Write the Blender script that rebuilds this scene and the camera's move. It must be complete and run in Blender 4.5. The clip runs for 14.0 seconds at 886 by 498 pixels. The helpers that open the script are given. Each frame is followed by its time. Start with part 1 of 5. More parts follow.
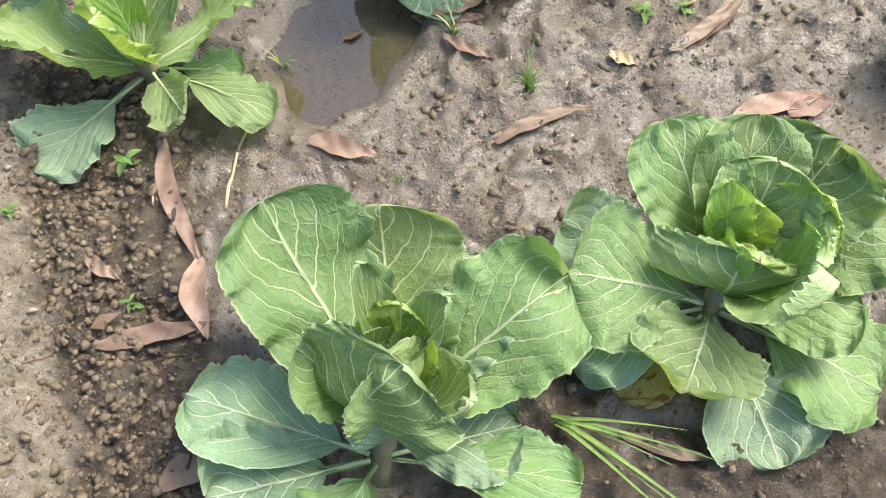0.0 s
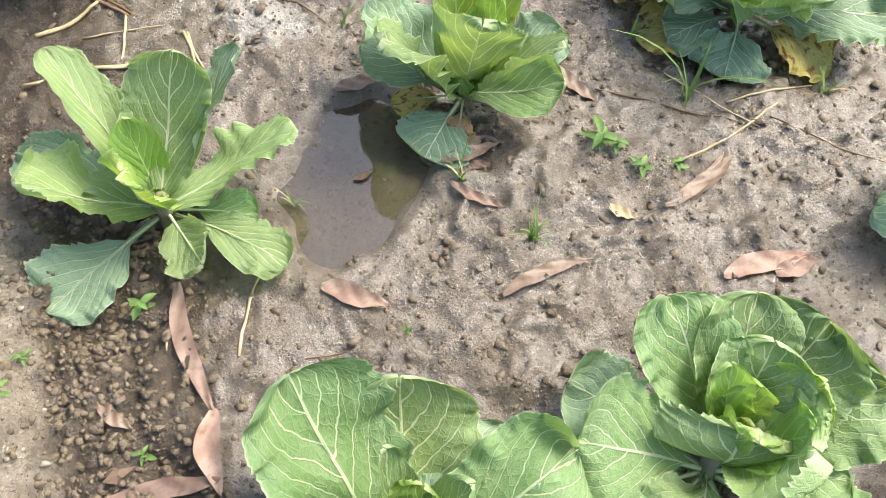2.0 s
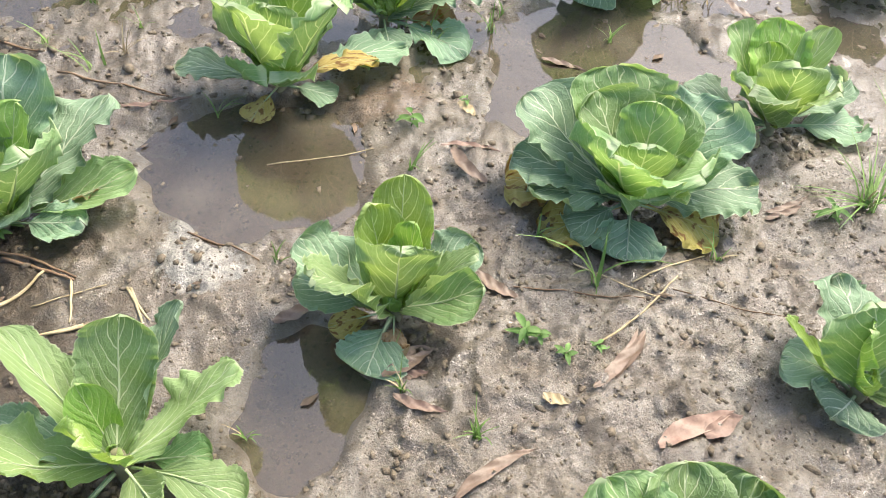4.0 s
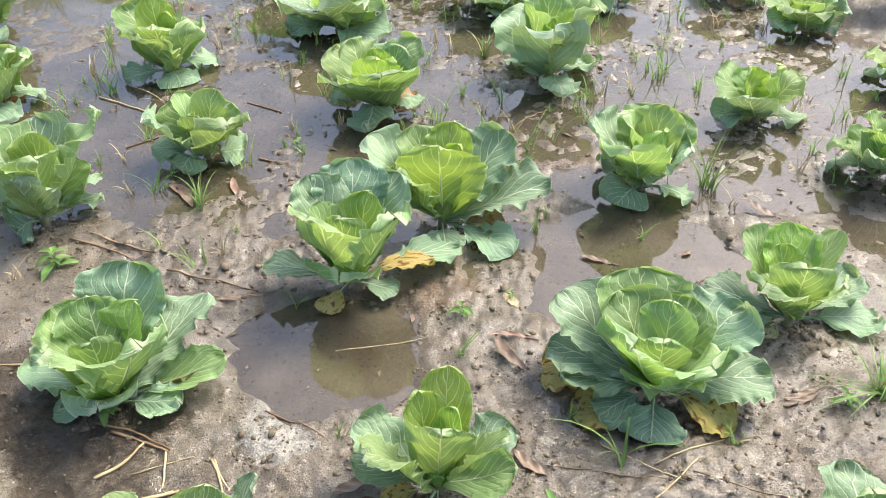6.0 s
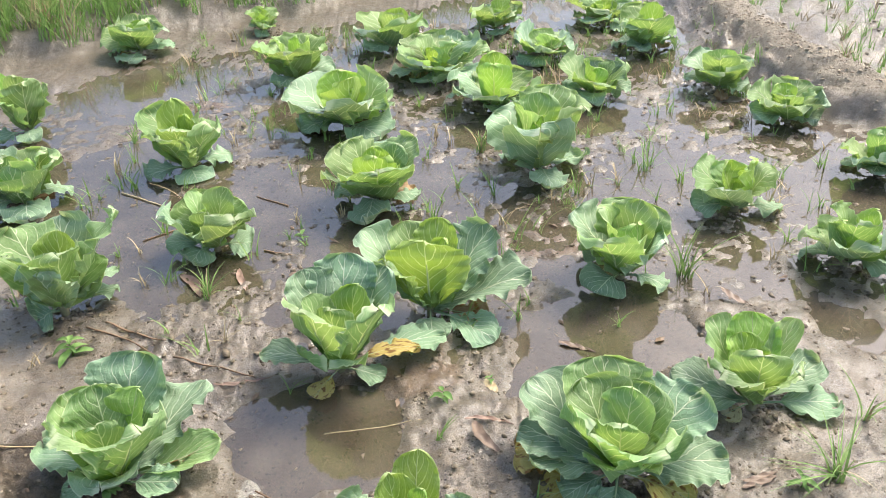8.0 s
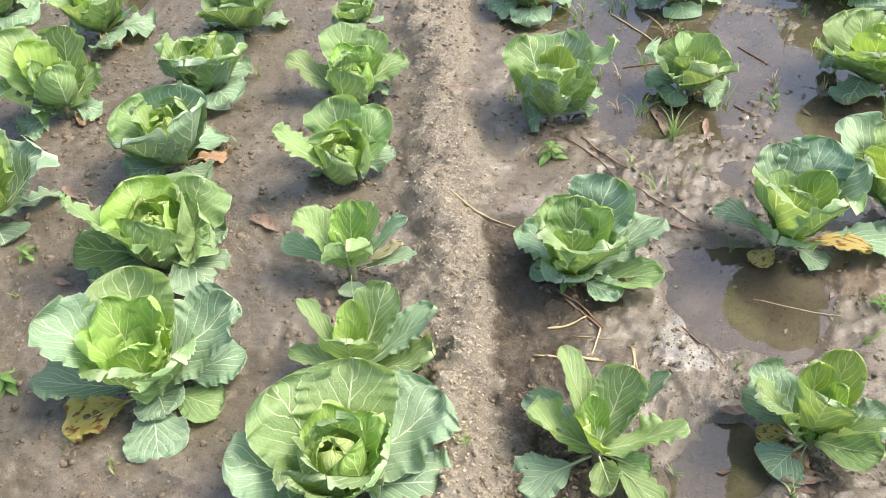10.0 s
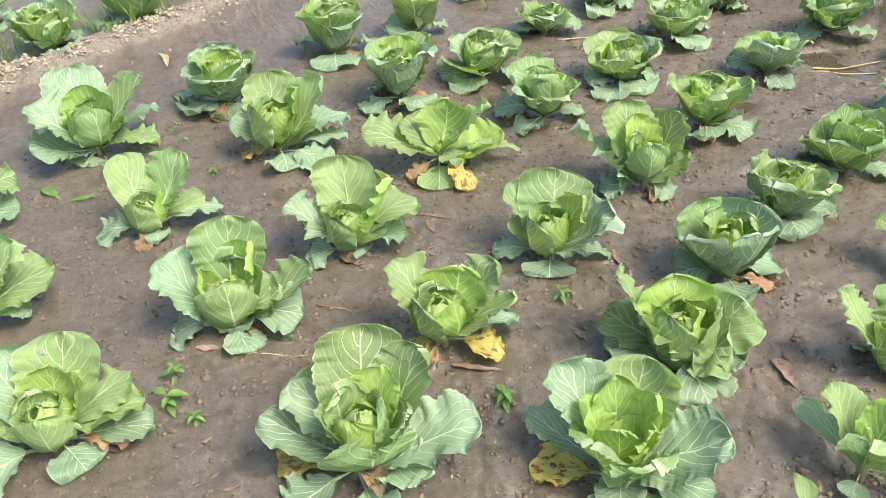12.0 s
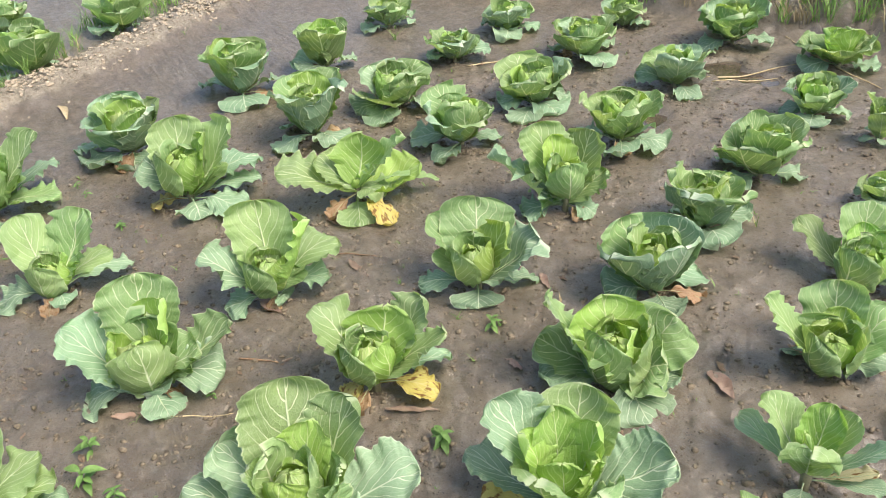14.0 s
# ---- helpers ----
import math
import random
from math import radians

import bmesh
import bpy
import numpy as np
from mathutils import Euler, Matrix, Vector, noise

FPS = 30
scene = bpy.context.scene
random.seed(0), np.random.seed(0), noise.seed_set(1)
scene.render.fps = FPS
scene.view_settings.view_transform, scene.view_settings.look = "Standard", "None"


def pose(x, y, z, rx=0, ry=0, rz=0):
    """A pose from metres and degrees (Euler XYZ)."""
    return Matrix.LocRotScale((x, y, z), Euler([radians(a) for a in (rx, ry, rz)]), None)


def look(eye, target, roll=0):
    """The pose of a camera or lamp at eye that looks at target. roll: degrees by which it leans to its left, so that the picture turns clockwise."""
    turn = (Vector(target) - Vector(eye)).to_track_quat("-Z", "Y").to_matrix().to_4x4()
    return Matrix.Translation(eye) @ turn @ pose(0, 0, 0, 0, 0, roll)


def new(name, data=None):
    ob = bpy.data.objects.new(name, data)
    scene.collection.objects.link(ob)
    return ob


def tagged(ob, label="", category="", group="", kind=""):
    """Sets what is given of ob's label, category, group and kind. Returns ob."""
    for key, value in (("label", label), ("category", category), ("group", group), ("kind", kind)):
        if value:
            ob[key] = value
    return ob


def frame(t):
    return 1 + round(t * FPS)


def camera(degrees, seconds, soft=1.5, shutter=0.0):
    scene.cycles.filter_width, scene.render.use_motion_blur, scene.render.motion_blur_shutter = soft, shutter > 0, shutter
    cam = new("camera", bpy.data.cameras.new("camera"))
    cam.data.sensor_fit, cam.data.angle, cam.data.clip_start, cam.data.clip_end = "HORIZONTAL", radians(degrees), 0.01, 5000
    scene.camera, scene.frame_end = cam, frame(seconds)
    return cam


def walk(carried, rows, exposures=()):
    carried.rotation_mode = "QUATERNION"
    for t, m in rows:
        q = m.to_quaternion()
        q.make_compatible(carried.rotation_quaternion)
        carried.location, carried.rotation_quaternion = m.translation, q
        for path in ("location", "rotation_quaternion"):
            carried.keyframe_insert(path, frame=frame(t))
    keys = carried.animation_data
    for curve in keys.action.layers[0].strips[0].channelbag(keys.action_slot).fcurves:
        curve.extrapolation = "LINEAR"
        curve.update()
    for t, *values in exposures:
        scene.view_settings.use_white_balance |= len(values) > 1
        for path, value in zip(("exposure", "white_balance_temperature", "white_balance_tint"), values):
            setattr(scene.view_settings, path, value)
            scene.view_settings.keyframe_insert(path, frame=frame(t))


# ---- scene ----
cam = camera(57.0, 14.0, 0.6)
PATH = [
    (0, (0.042, 0.103, 0.907), (0.09, 0.987, -0.886), 2.3),
    (0.5, (0.0, 0.138, 0.895), (-0.042, 0.905, -0.952), -0.3),
    (1, (-0.022, 0.162, 0.893), (-0.07, 0.862, -0.981), 0.8),
    (1.5, (-0.045, 0.197, 0.919), (0.032, 0.947, -0.933), 9.3),
    (2, (-0.035, 0.222, 1.004), (0.13, 1.18, -0.744), 10.1),
    (2.5, (-0.019, 0.213, 1.041), (0.21, 1.329, -0.602), 8.2),
    (2.7, (-0.018, 0.212, 1.041), (0.233, 1.356, -0.579), 7.8),
    (4.8, (-0.019, 0.211, 1.198), (0.284, 1.641, -0.168), 3.1),
    (5, (-0.022, 0.188, 1.224), (0.275, 1.657, -0.101), 2.6),
    (5.5, (-0.017, 0.144, 1.274), (0.243, 1.68, 0.02), 1.4),
    (6, (0.023, 0.071, 1.3), (0.161, 1.664, 0.1), -0.6),
    (6.5, (0.079, 0.022, 1.34), (0.152, 1.69, 0.239), -1.5),
    (7, (0.119, -0.018, 1.354), (0.221, 1.699, 0.333), -1.2),
    (7.2, (0.138, -0.026, 1.35), (0.279, 1.697, 0.345), -1.1),
    (9.3, (0.044, -0.158, 1.607), (-0.283, 1.34, 0.323), -3.3),
    (9.5, (0.002, -0.191, 1.618), (-0.423, 1.239, 0.286), -3.2),
    (10, (-0.045, -0.208, 1.635), (-0.809, 1.044, 0.275), -6.3),
    (10.5, (-0.099, -0.223, 1.658), (-1.155, 0.845, 0.337), -6.5),
    (11, (-0.133, -0.253, 1.689), (-1.388, 0.647, 0.418), -5.2),
    (11.5, (-0.172, -0.287, 1.722), (-1.605, 0.432, 0.527), -4.5),
    (12, (-0.206, -0.309, 1.742), (-1.765, 0.23, 0.611), -4.8),
    (12.5, (-0.243, -0.337, 1.749), (-1.849, 0.017, 0.611), -5.9),
    (13, (-0.263, -0.34, 1.731), (-1.854, -0.055, 0.553), -6.3),
    (13.5, (-0.268, -0.316, 1.723), (-1.885, 0.083, 0.616), -6.4),
    (14, (-0.271, -0.253, 1.719), (-1.79, 0.457, 0.63), -6.3),
]
walk(cam, [(t, look(eye, target, roll)) for t, eye, target, roll in PATH],
     [(0.0, 1.12), (1.5, 1.2), (2.5, 1.3), (5.0, 1.26), (7.0, 1.26), (9.5, 1.22), (11.0, 1.12), (14.0, 0.94)])

# ---- light ----
SUN_AZ, SUN_EL = 53.0, 54.0
world = bpy.data.worlds.new("sky")
scene.world = world
world.use_nodes = True
wn, wl = world.node_tree.nodes, world.node_tree.links
sky = wn.new("ShaderNodeTexSky")
sky.sky_type, sky.sun_disc = "NISHITA", False
sky.sun_elevation, sky.sun_rotation = radians(SUN_EL), radians(SUN_AZ)
sky.air_density, sky.dust_density, sky.ozone_density = 1.0, 4.0, 1.0
wn["Background"].inputs["Strength"].default_value = 0.135
wl.new(sky.outputs[0], wn["Background"].inputs["Color"])

lamp = bpy.data.lights.new("sun", "SUN")
lamp.energy, lamp.angle, lamp.color = 2.3, radians(28), (1.0, 0.92, 0.78)
sun = new("sun", lamp)
sa, se = radians(SUN_AZ), radians(SUN_EL)
sun.matrix_world = look((math.sin(sa) * 20, math.cos(sa) * 20, math.tan(se) * 20), (0, 0, 0))


# ---- materials ----
class Nodes:
    """Short words for building a node material."""

    def __init__(self, name):
        self.mat = bpy.data.materials.new(name)
        self.mat.use_nodes = True
        self.t = self.mat.node_tree
        self.n, self.l = self.t.nodes, self.t.links
        self.out = self.n["Material Output"]
        self.bsdf = self.n["Principled BSDF"]

    def put(self, socket, value):
        if isinstance(value, bpy.types.NodeSocket):
            self.l.new(value, socket)
        else:
            socket.default_value = value

    def math(self, op, a, b=0.0, c=0.0, clamp=False):
        n = self.n.new("ShaderNodeMath")
        n.operation, n.use_clamp = op, clamp
        for s, v in zip(n.inputs, (a, b, c)):
            self.put(s, v)
        return n.outputs[0]

    def mix(self, f, a, b, blend="MIX"):
        n = self.n.new("ShaderNodeMix")
        n.data_type, n.blend_type = "RGBA", blend
        self.put(n.inputs["Factor"], f)
        for s, v in ((n.inputs[6], a), (n.inputs[7], b)):
            self.put(s, (*v, 1) if isinstance(v, tuple) and len(v) == 3 else v)
        return n.outputs[2]

    def noise(self, scale, detail=4.0, rough=0.55, vec=None, distort=0.0):
        n = self.n.new("ShaderNodeTexNoise")
        n.inputs["Scale"].default_value, n.inputs["Detail"].default_value = scale, detail
        n.inputs["Roughness"].default_value, n.inputs["Distortion"].default_value = rough, distort
        if vec:
            self.l.new(vec, n.inputs["Vector"])
        return n.outputs["Fac"]

    def voronoi(self, scale, feature="F1", vec=None, out="Distance"):
        n = self.n.new("ShaderNodeTexVoronoi")
        n.feature = feature
        n.inputs["Scale"].default_value = scale
        if vec:
            self.l.new(vec, n.inputs["Vector"])
        return n.outputs[out]

    def ramp(self, f, lo, hi, a=0.0, b=1.0):
        n = self.n.new("ShaderNodeMapRange")
        n.interpolation_type = "SMOOTHSTEP"
        self.put(n.inputs[0], f)
        for s, v in zip(n.inputs[1:5], (lo, hi, a, b)):
            self.put(s, v)
        return n.outputs[0]

    def coord(self, which="Object"):
        return self.n.new("ShaderNodeTexCoord").outputs[which]

    def split(self, vec):
        n = self.n.new("ShaderNodeSeparateXYZ")
        self.l.new(vec, n.inputs[0])
        return n.outputs

    def random(self):
        return self.n.new("ShaderNodeObjectInfo").outputs["Random"]

    def bump(self, height, strength, distance, chain=None):
        n = self.n.new("ShaderNodeBump")
        n.inputs["Strength"].default_value, n.inputs["Distance"].default_value = strength, distance
        self.l.new(height, n.inputs["Height"])
        if chain:
            self.l.new(chain, n.inputs["Normal"])
        return n.outputs[0]

    def attribute(self, name):
        n = self.n.new("ShaderNodeAttribute")
        n.attribute_name = name
        return n.outputs["Fac"]

    def set(self, **kw):
        names = dict(color="Base Color", rough="Roughness", normal="Normal", spec="Specular IOR Level", ior="IOR", coat="Coat Weight")
        for k, v in kw.items():
            self.put(self.bsdf.inputs[names[k]], (*v, 1) if isinstance(v, tuple) and len(v) == 3 else v)
        return self.mat

    def translucent(self, color, amount):
        """Lets part of the light through the sheet, as a leaf does."""
        tr = self.n.new("ShaderNodeBsdfTranslucent")
        self.put(tr.inputs["Color"], color)
        m = self.n.new("ShaderNodeMixShader")
        m.inputs[0].default_value = amount
        self.l.new(self.bsdf.outputs[0], m.inputs[1])
        self.l.new(tr.outputs[0], m.inputs[2])
        self.l.new(m.outputs[0], self.out.inputs["Surface"])


def leaf_material(name, blade, blade_b, vein, rough=0.45, through_amount=0.3, spots=0.0, spot_color=(0.25, 0.13, 0.04), bloom=0.25):
    """A cabbage leaf: blade in two tints, bluish bloom to the rim, pale midrib, curved side veins that fork, a fine net and blisters between."""
    k = Nodes(name)
    uv = k.coord("UV")
    rnd = k.random()
    off = k.n.new("ShaderNodeVectorMath")
    off.operation = "ADD"
    comb = k.n.new("ShaderNodeCombineXYZ")
    k.put(comb.inputs[0], k.math("MULTIPLY", rnd, 37.0))
    k.put(comb.inputs[1], k.math("MULTIPLY", rnd, 71.0))
    k.l.new(uv, off.inputs[0])
    k.l.new(comb.outputs[0], off.inputs[1])
    place = off.outputs[0]
    x, y, _ = k.split(uv)
    side = k.math("SUBTRACT", k.math("MULTIPLY", x, 2.0), 1.0)
    bent = k.math("MULTIPLY", k.math("SUBTRACT", k.noise(3.0, 2.0, vec=place), 0.5), 0.10)
    a = k.math("ABSOLUTE", k.math("ADD", side, k.math("MULTIPLY", bent, 0.5)))
    wob = k.math("MULTIPLY", k.math("SUBTRACT", k.noise(4.0, 3.0, vec=place), 0.5), 0.15)
    wob2 = k.math("MULTIPLY", k.math("SUBTRACT", k.noise(11.0, 2.0, vec=place), 0.5), 0.035)
    wob = k.math("ADD", wob, wob2)
    turn = k.math("MULTIPLY", k.math("SIGN", side), 0.24)

    def family(slope, power, freq, w0, w1, shift):
        """Veins leaving the midrib and curving to the tip: how near to one, and the distance between two."""
        run = k.math("SUBTRACT", k.math("ADD", y, wob), k.math("MULTIPLY", k.math("POWER", a, power), slope))
        f = k.math("ADD", k.math("ADD", k.math("MULTIPLY", run, freq), turn), k.math("MULTIPLY_ADD", rnd, 3.0, shift))
        d = k.math("ABSOLUTE", k.math("SUBTRACT", k.math("FRACT", f), 0.5))
        w = k.math("MULTIPLY_ADD", a, w1 - w0, w0)
        return k.math("SUBTRACT", 1.0, k.ramp(d, k.math("MULTIPLY", w, 0.35), w)), d

    lateral, gap = family(0.60, 1.12, 6.2, 0.070, 0.034, 0.0)
    fork, _ = family(1.05, 1.4, 7.5, 0.046, 0.032, 0.37)
    back, _ = family(-0.10, 1.0, 9.5, 0.035, 0.040, 0.11)
    fork = k.math("MULTIPLY", fork, k.ramp(a, 0.22, 0.5))
    back = k.math("MULTIPLY", back, k.ramp(k.noise(7.0, 1.0, vec=place), 0.45, 0.6))
    rib_w = k.math("MULTIPLY_ADD", y, -0.050, 0.064)
    rib = k.math("SUBTRACT", 1.0, k.ramp(a, k.math("MULTIPLY", rib_w, 0.4), rib_w))
    e = k.voronoi(15.0, "DISTANCE_TO_EDGE", vec=place)
    net = k.math("SUBTRACT", 1.0, k.ramp(e, 0.0, 0.05))
    e2 = k.voronoi(40.0, "DISTANCE_TO_EDGE", vec=place)
    net2 = k.math("SUBTRACT", 1.0, k.ramp(e2, 0.0, 0.14))
    fade = k.ramp(a, 0.45, 0.98, 1.0, 0.25)
    veins = k.math("MAXIMUM", rib, k.math("MULTIPLY", lateral, fade))
    veins = k.math("MAXIMUM", veins, k.math("MULTIPLY", k.math("MULTIPLY", fork, fade), 0.6))
    veins = k.math("MAXIMUM", veins, k.math("MULTIPLY", back, 0.22))
    veins = k.math("MAXIMUM", veins, k.math("MULTIPLY", net, 0.16))
    veins_all = k.math("MAXIMUM", veins, k.math("MULTIPLY", net2, 0.10))
    big = k.noise(2.2, 3.0, vec=place)
    tint = k.mix(k.ramp(big, 0.3, 0.7), blade, blade_b)
    rim = k.math("MULTIPLY", k.math("MAXIMUM", a, k.math("MULTIPLY", y, 0.9)), k.ramp(k.noise(3.0, 3.0, vec=place), 0.25, 0.75, 0.5, 1.3))
    tint = k.mix(k.ramp(rim, 0.35, 1.05, 0.0, bloom * 2.0), tint, tuple(0.55 * p + 0.45 * q for p, q in zip(blade, (0.33, 0.48, 0.33))))
    hsv = k.n.new("ShaderNodeHueSaturation")
    k.l.new(tint, hsv.inputs["Color"])
    k.put(hsv.inputs["Hue"], k.math("MULTIPLY_ADD", k.math("FRACT", k.math("MULTIPLY", rnd, 7.3)), 0.03, 0.487))
    k.put(hsv.inputs["Value"], k.math("MULTIPLY_ADD", rnd, 0.35, 0.82))
    grain = k.noise(60.0, 2.0, vec=place)
    tint = k.mix(k.ramp(grain, 0.3, 0.75, 0.0, 0.22), hsv.outputs[0], tuple(c * 0.6 for c in blade))
    color = k.mix(k.math("MULTIPLY", veins_all, 0.85), tint, vein)
    edge = k.math("MAXIMUM", k.ramp(a, 0.955, 1.0), k.ramp(y, 0.99, 1.0))
    color = k.mix(k.math("MULTIPLY", edge, 0.55), color, vein)
    if spots:
        sp = k.ramp(k.noise(7.0, 4.0, vec=place), 0.62 - spots * 0.2, 0.70 - spots * 0.16)
        color = k.mix(sp, color, spot_color)
    # dust, mud splashes and pin holes
    dirt = k.ramp(k.noise(34.0, 2.0, vec=place), 0.70, 0.75)
    color = k.mix(k.math("MULTIPLY", dirt, 0.45), color, (0.17, 0.14, 0.09))
    pins = k.ramp(k.voronoi(24.0, vec=place), 0.05, 0.09, 1.0, 0.0)
    color = k.mix(k.math("MULTIPLY", pins, k.ramp(k.noise(5.0, 1.0, vec=place), 0.52, 0.6)), color, (0.10, 0.085, 0.04))
    blister = k.math("MULTIPLY", k.math("POWER", gap, 0.6), 0.9)
    height = k.math("SUBTRACT", k.math("ADD", k.math("MULTIPLY", big, 0.5), k.math("MULTIPLY", blister, -0.8)), k.math("MULTIPLY", veins, 0.7))
    nrm = k.bump(height, 0.55, 0.006)
    nrm = k.bump(k.math("ADD", e, k.math("MULTIPLY", e2, 0.5)), 0.35, 0.005, nrm)
    nrm = k.bump(k.noise(110.0, 3.0, vec=place), 0.14, 0.001, nrm)
    k.set(color=color, rough=k.ramp(grain, 0.2, 0.8, rough - 0.08, rough + 0.12), normal=nrm, spec=0.4)
    if through_amount:
        k.translucent(k.mix(1.0, color, (1.0, 1.0, 0.5), "MULTIPLY"), through_amount)
    return k.mat


def plain_material(name, a, b, rough=0.7, scale=30.0, bump=0.3, translucency=0.0, vary=0.3):
    k = Nodes(name)
    o = k.coord("Object")
    c = k.mix(k.ramp(k.noise(scale, 5.0, vec=o), 0.3, 0.7), a, b)
    c = k.mix(k.ramp(k.noise(scale * 6, 3.0, vec=o), 0.5, 0.8, 0.0, 0.5), c, tuple(v * 0.5 for v in a))
    h = k.n.new("ShaderNodeHueSaturation")
    k.l.new(c, h.inputs["Color"])
    k.put(h.inputs["Value"], k.math("MULTIPLY_ADD", k.random(), vary, 1.0 - vary / 2))
    k.set(color=h.outputs[0], rough=rough, normal=k.bump(k.noise(scale * 4, 4.0, vec=o), bump, 0.002), spec=0.3)
    if translucency:
        k.translucent(h.outputs[0], translucency)
    return k.mat


LEAF = {
    "o": leaf_material("leaf_outer_bloom", (0.205, 0.340, 0.190), (0.300, 0.440, 0.270), (0.72, 0.79, 0.62), 0.5, 0.24, bloom=0.30),
    "m": leaf_material("leaf_green", (0.245, 0.395, 0.130), (0.345, 0.500, 0.205), (0.76, 0.82, 0.58), 0.46, 0.40, bloom=0.2),
    "g": leaf_material("leaf_deep_green", (0.175, 0.315, 0.095), (0.255, 0.395, 0.145), (0.60, 0.70, 0.44), 0.46, 0.30, bloom=0.2),
    "i": leaf_material("leaf_young", (0.30, 0.49, 0.085), (0.40, 0.585, 0.150), (0.70, 0.79, 0.44), 0.42, 0.38, bloom=0.12),
    "h": leaf_material("leaf_heart", (0.42, 0.60, 0.17), (0.54, 0.69, 0.27), (0.82, 0.86, 0.60), 0.42, 0.34, bloom=0.05),
    "y": leaf_material("leaf_yellowed", (0.55, 0.43, 0.11), (0.62, 0.52, 0.18), (0.68, 0.60, 0.32), 0.55, 0.3, 0.5, bloom=0.0),
    "d": leaf_material("leaf_withered", (0.34, 0.21, 0.12), (0.46, 0.31, 0.19), (0.48, 0.36, 0.24), 0.7, 0.2, 0.4, bloom=0.0),
    "p": leaf_material("leaf_bleached", (0.68, 0.60, 0.36), (0.76, 0.68, 0.46), (0.78, 0.71, 0.54), 0.6, 0.25, 0.25, bloom=0.0),
}
STALK = plain_material("leaf_stalk", (0.42, 0.52, 0.26), (0.52, 0.60, 0.36), 0.4, 60.0, 0.15, 0.0, 0.2)
STEM = plain_material("cabbage_stem", (0.20, 0.20, 0.11), (0.30, 0.28, 0.18), 0.6, 40.0, 0.4)


def ground_material():
    k = Nodes("field_mud")
    o = k.coord("Object")
    dry, pale, clay, loam_shade = k.attribute("dry"), k.attribute("pale"), k.attribute("clay"), k.attribute("loam_shade")
    hgt = k.split(o)[2]
    big, mid = k.noise(1.9, 4.0, vec=o), k.noise(9.0, 6.0, 0.62, vec=o)
    fine, sand = k.noise(55.0, 6.0, 0.68, vec=o), k.noise(240.0, 4.0, 0.7, vec=o)
    wet = k.mix(k.ramp(mid, 0.32, 0.68), (0.288, 0.226, 0.158), (0.415, 0.335, 0.244))
    wet = k.mix(k.ramp(big, 0.42, 0.66, 0.0, 0.6), wet, (0.36, 0.295, 0.220))
    wet = k.mix(k.ramp(fine, 0.50, 0.70, 0.0, 0.5), wet, (0.49, 0.41, 0.315))
    earth = k.mix(k.ramp(fine, 0.3, 0.7), (0.45, 0.385, 0.295), (0.66, 0.585, 0.475))
    earth = k.mix(k.ramp(k.voronoi(95.0, vec=o), 0.1, 0.4, 0.5, 0.0), earth, (0.47, 0.41, 0.325))
    edge = k.math("ADD", dry, k.math("MULTIPLY", k.math("SUBTRACT", mid, 0.5), 0.8))
    drymask = k.ramp(edge, 0.30, 0.78)
    color = k.mix(drymask, wet, earth)
    bump_shade = k.noise(30.0, 9.0, 0.72, vec=o)
    # relief shading painted in: hollows of the bump noise dark, crests pale
    color = k.mix(k.ramp(bump_shade, 0.48, 0.38, 0.0, 0.45), color, (0.15, 0.118, 0.085))
    color = k.mix(k.ramp(bump_shade, 0.54, 0.66, 0.0, 0.45), color, (0.56, 0.48, 0.385))
    # whitish patches, their edges broken by the fine noise
    silt = k.math("ADD", pale, k.math("MULTIPLY", k.math("SUBTRACT", fine, 0.5), 1.1))
    palemask = k.ramp(silt, 0.45, 0.7)
    color = k.mix(k.math("MULTIPLY", palemask, 0.92), color, (0.80, 0.75, 0.66))
    color = k.mix(k.math("MULTIPLY", k.ramp(k.math("ADD", clay, k.math("MULTIPLY", k.math("SUBTRACT", mid, 0.5), 0.8)), 0.35, 0.7), 0.6), color, (0.32, 0.18, 0.09))
    # broken soil strip, plus stem patches whose shade is mixed into the dark colour
    dug_shade = k.ramp(k.math("ADD", loam_shade, k.math("MULTIPLY", k.math("SUBTRACT", mid, 0.5), 0.9)), 0.3, 0.7)
    color = k.mix(k.math("MULTIPLY", dug_shade, 0.85), color, k.mix(k.ramp(fine, 0.35, 0.65), (0.075, 0.055, 0.036), (0.21, 0.162, 0.108)))
    specks = k.ramp(k.voronoi(150.0, vec=o), 0.14, 0.22, 1.0, 0.0)
    color = k.mix(k.math("MULTIPLY", specks, k.ramp(k.noise(22.0, 3.0, vec=o), 0.50, 0.64, 0.0, 0.6)), color, (0.50, 0.43, 0.33))
    pits = k.ramp(k.voronoi(75.0, vec=o), 0.12, 0.28, 0.8, 0.0)
    damp = k.math("MULTIPLY_ADD", drymask, -0.75, 1.0)
    color = k.mix(k.math("MULTIPLY", k.math("MULTIPLY", pits, damp), k.ramp(k.noise(16.0, 3.0, vec=o), 0.42, 0.62)), color, (0.055, 0.042, 0.030))
    color = k.mix(k.math("MULTIPLY", k.ramp(sand, 0.44, 0.62, 0.0, 0.42), damp), color, (0.11, 0.086, 0.062))
    rough = k.math("ADD", k.ramp(mid, 0.35, 0.7, 0.36, 0.55), k.math("MULTIPLY", drymask, 0.5), clamp=True)
    rough = k.math("ADD", rough, k.ramp(hgt, 0.002, 0.022, -0.06, 0.14), clamp=True)
    crack = k.voronoi(34.0, vec=o)
    n0 = k.bump(crack, 0.6, 0.03)
    n1 = k.bump(bump_shade, 0.9, 0.03, k.bump(fine, 0.8, 0.022, n0))
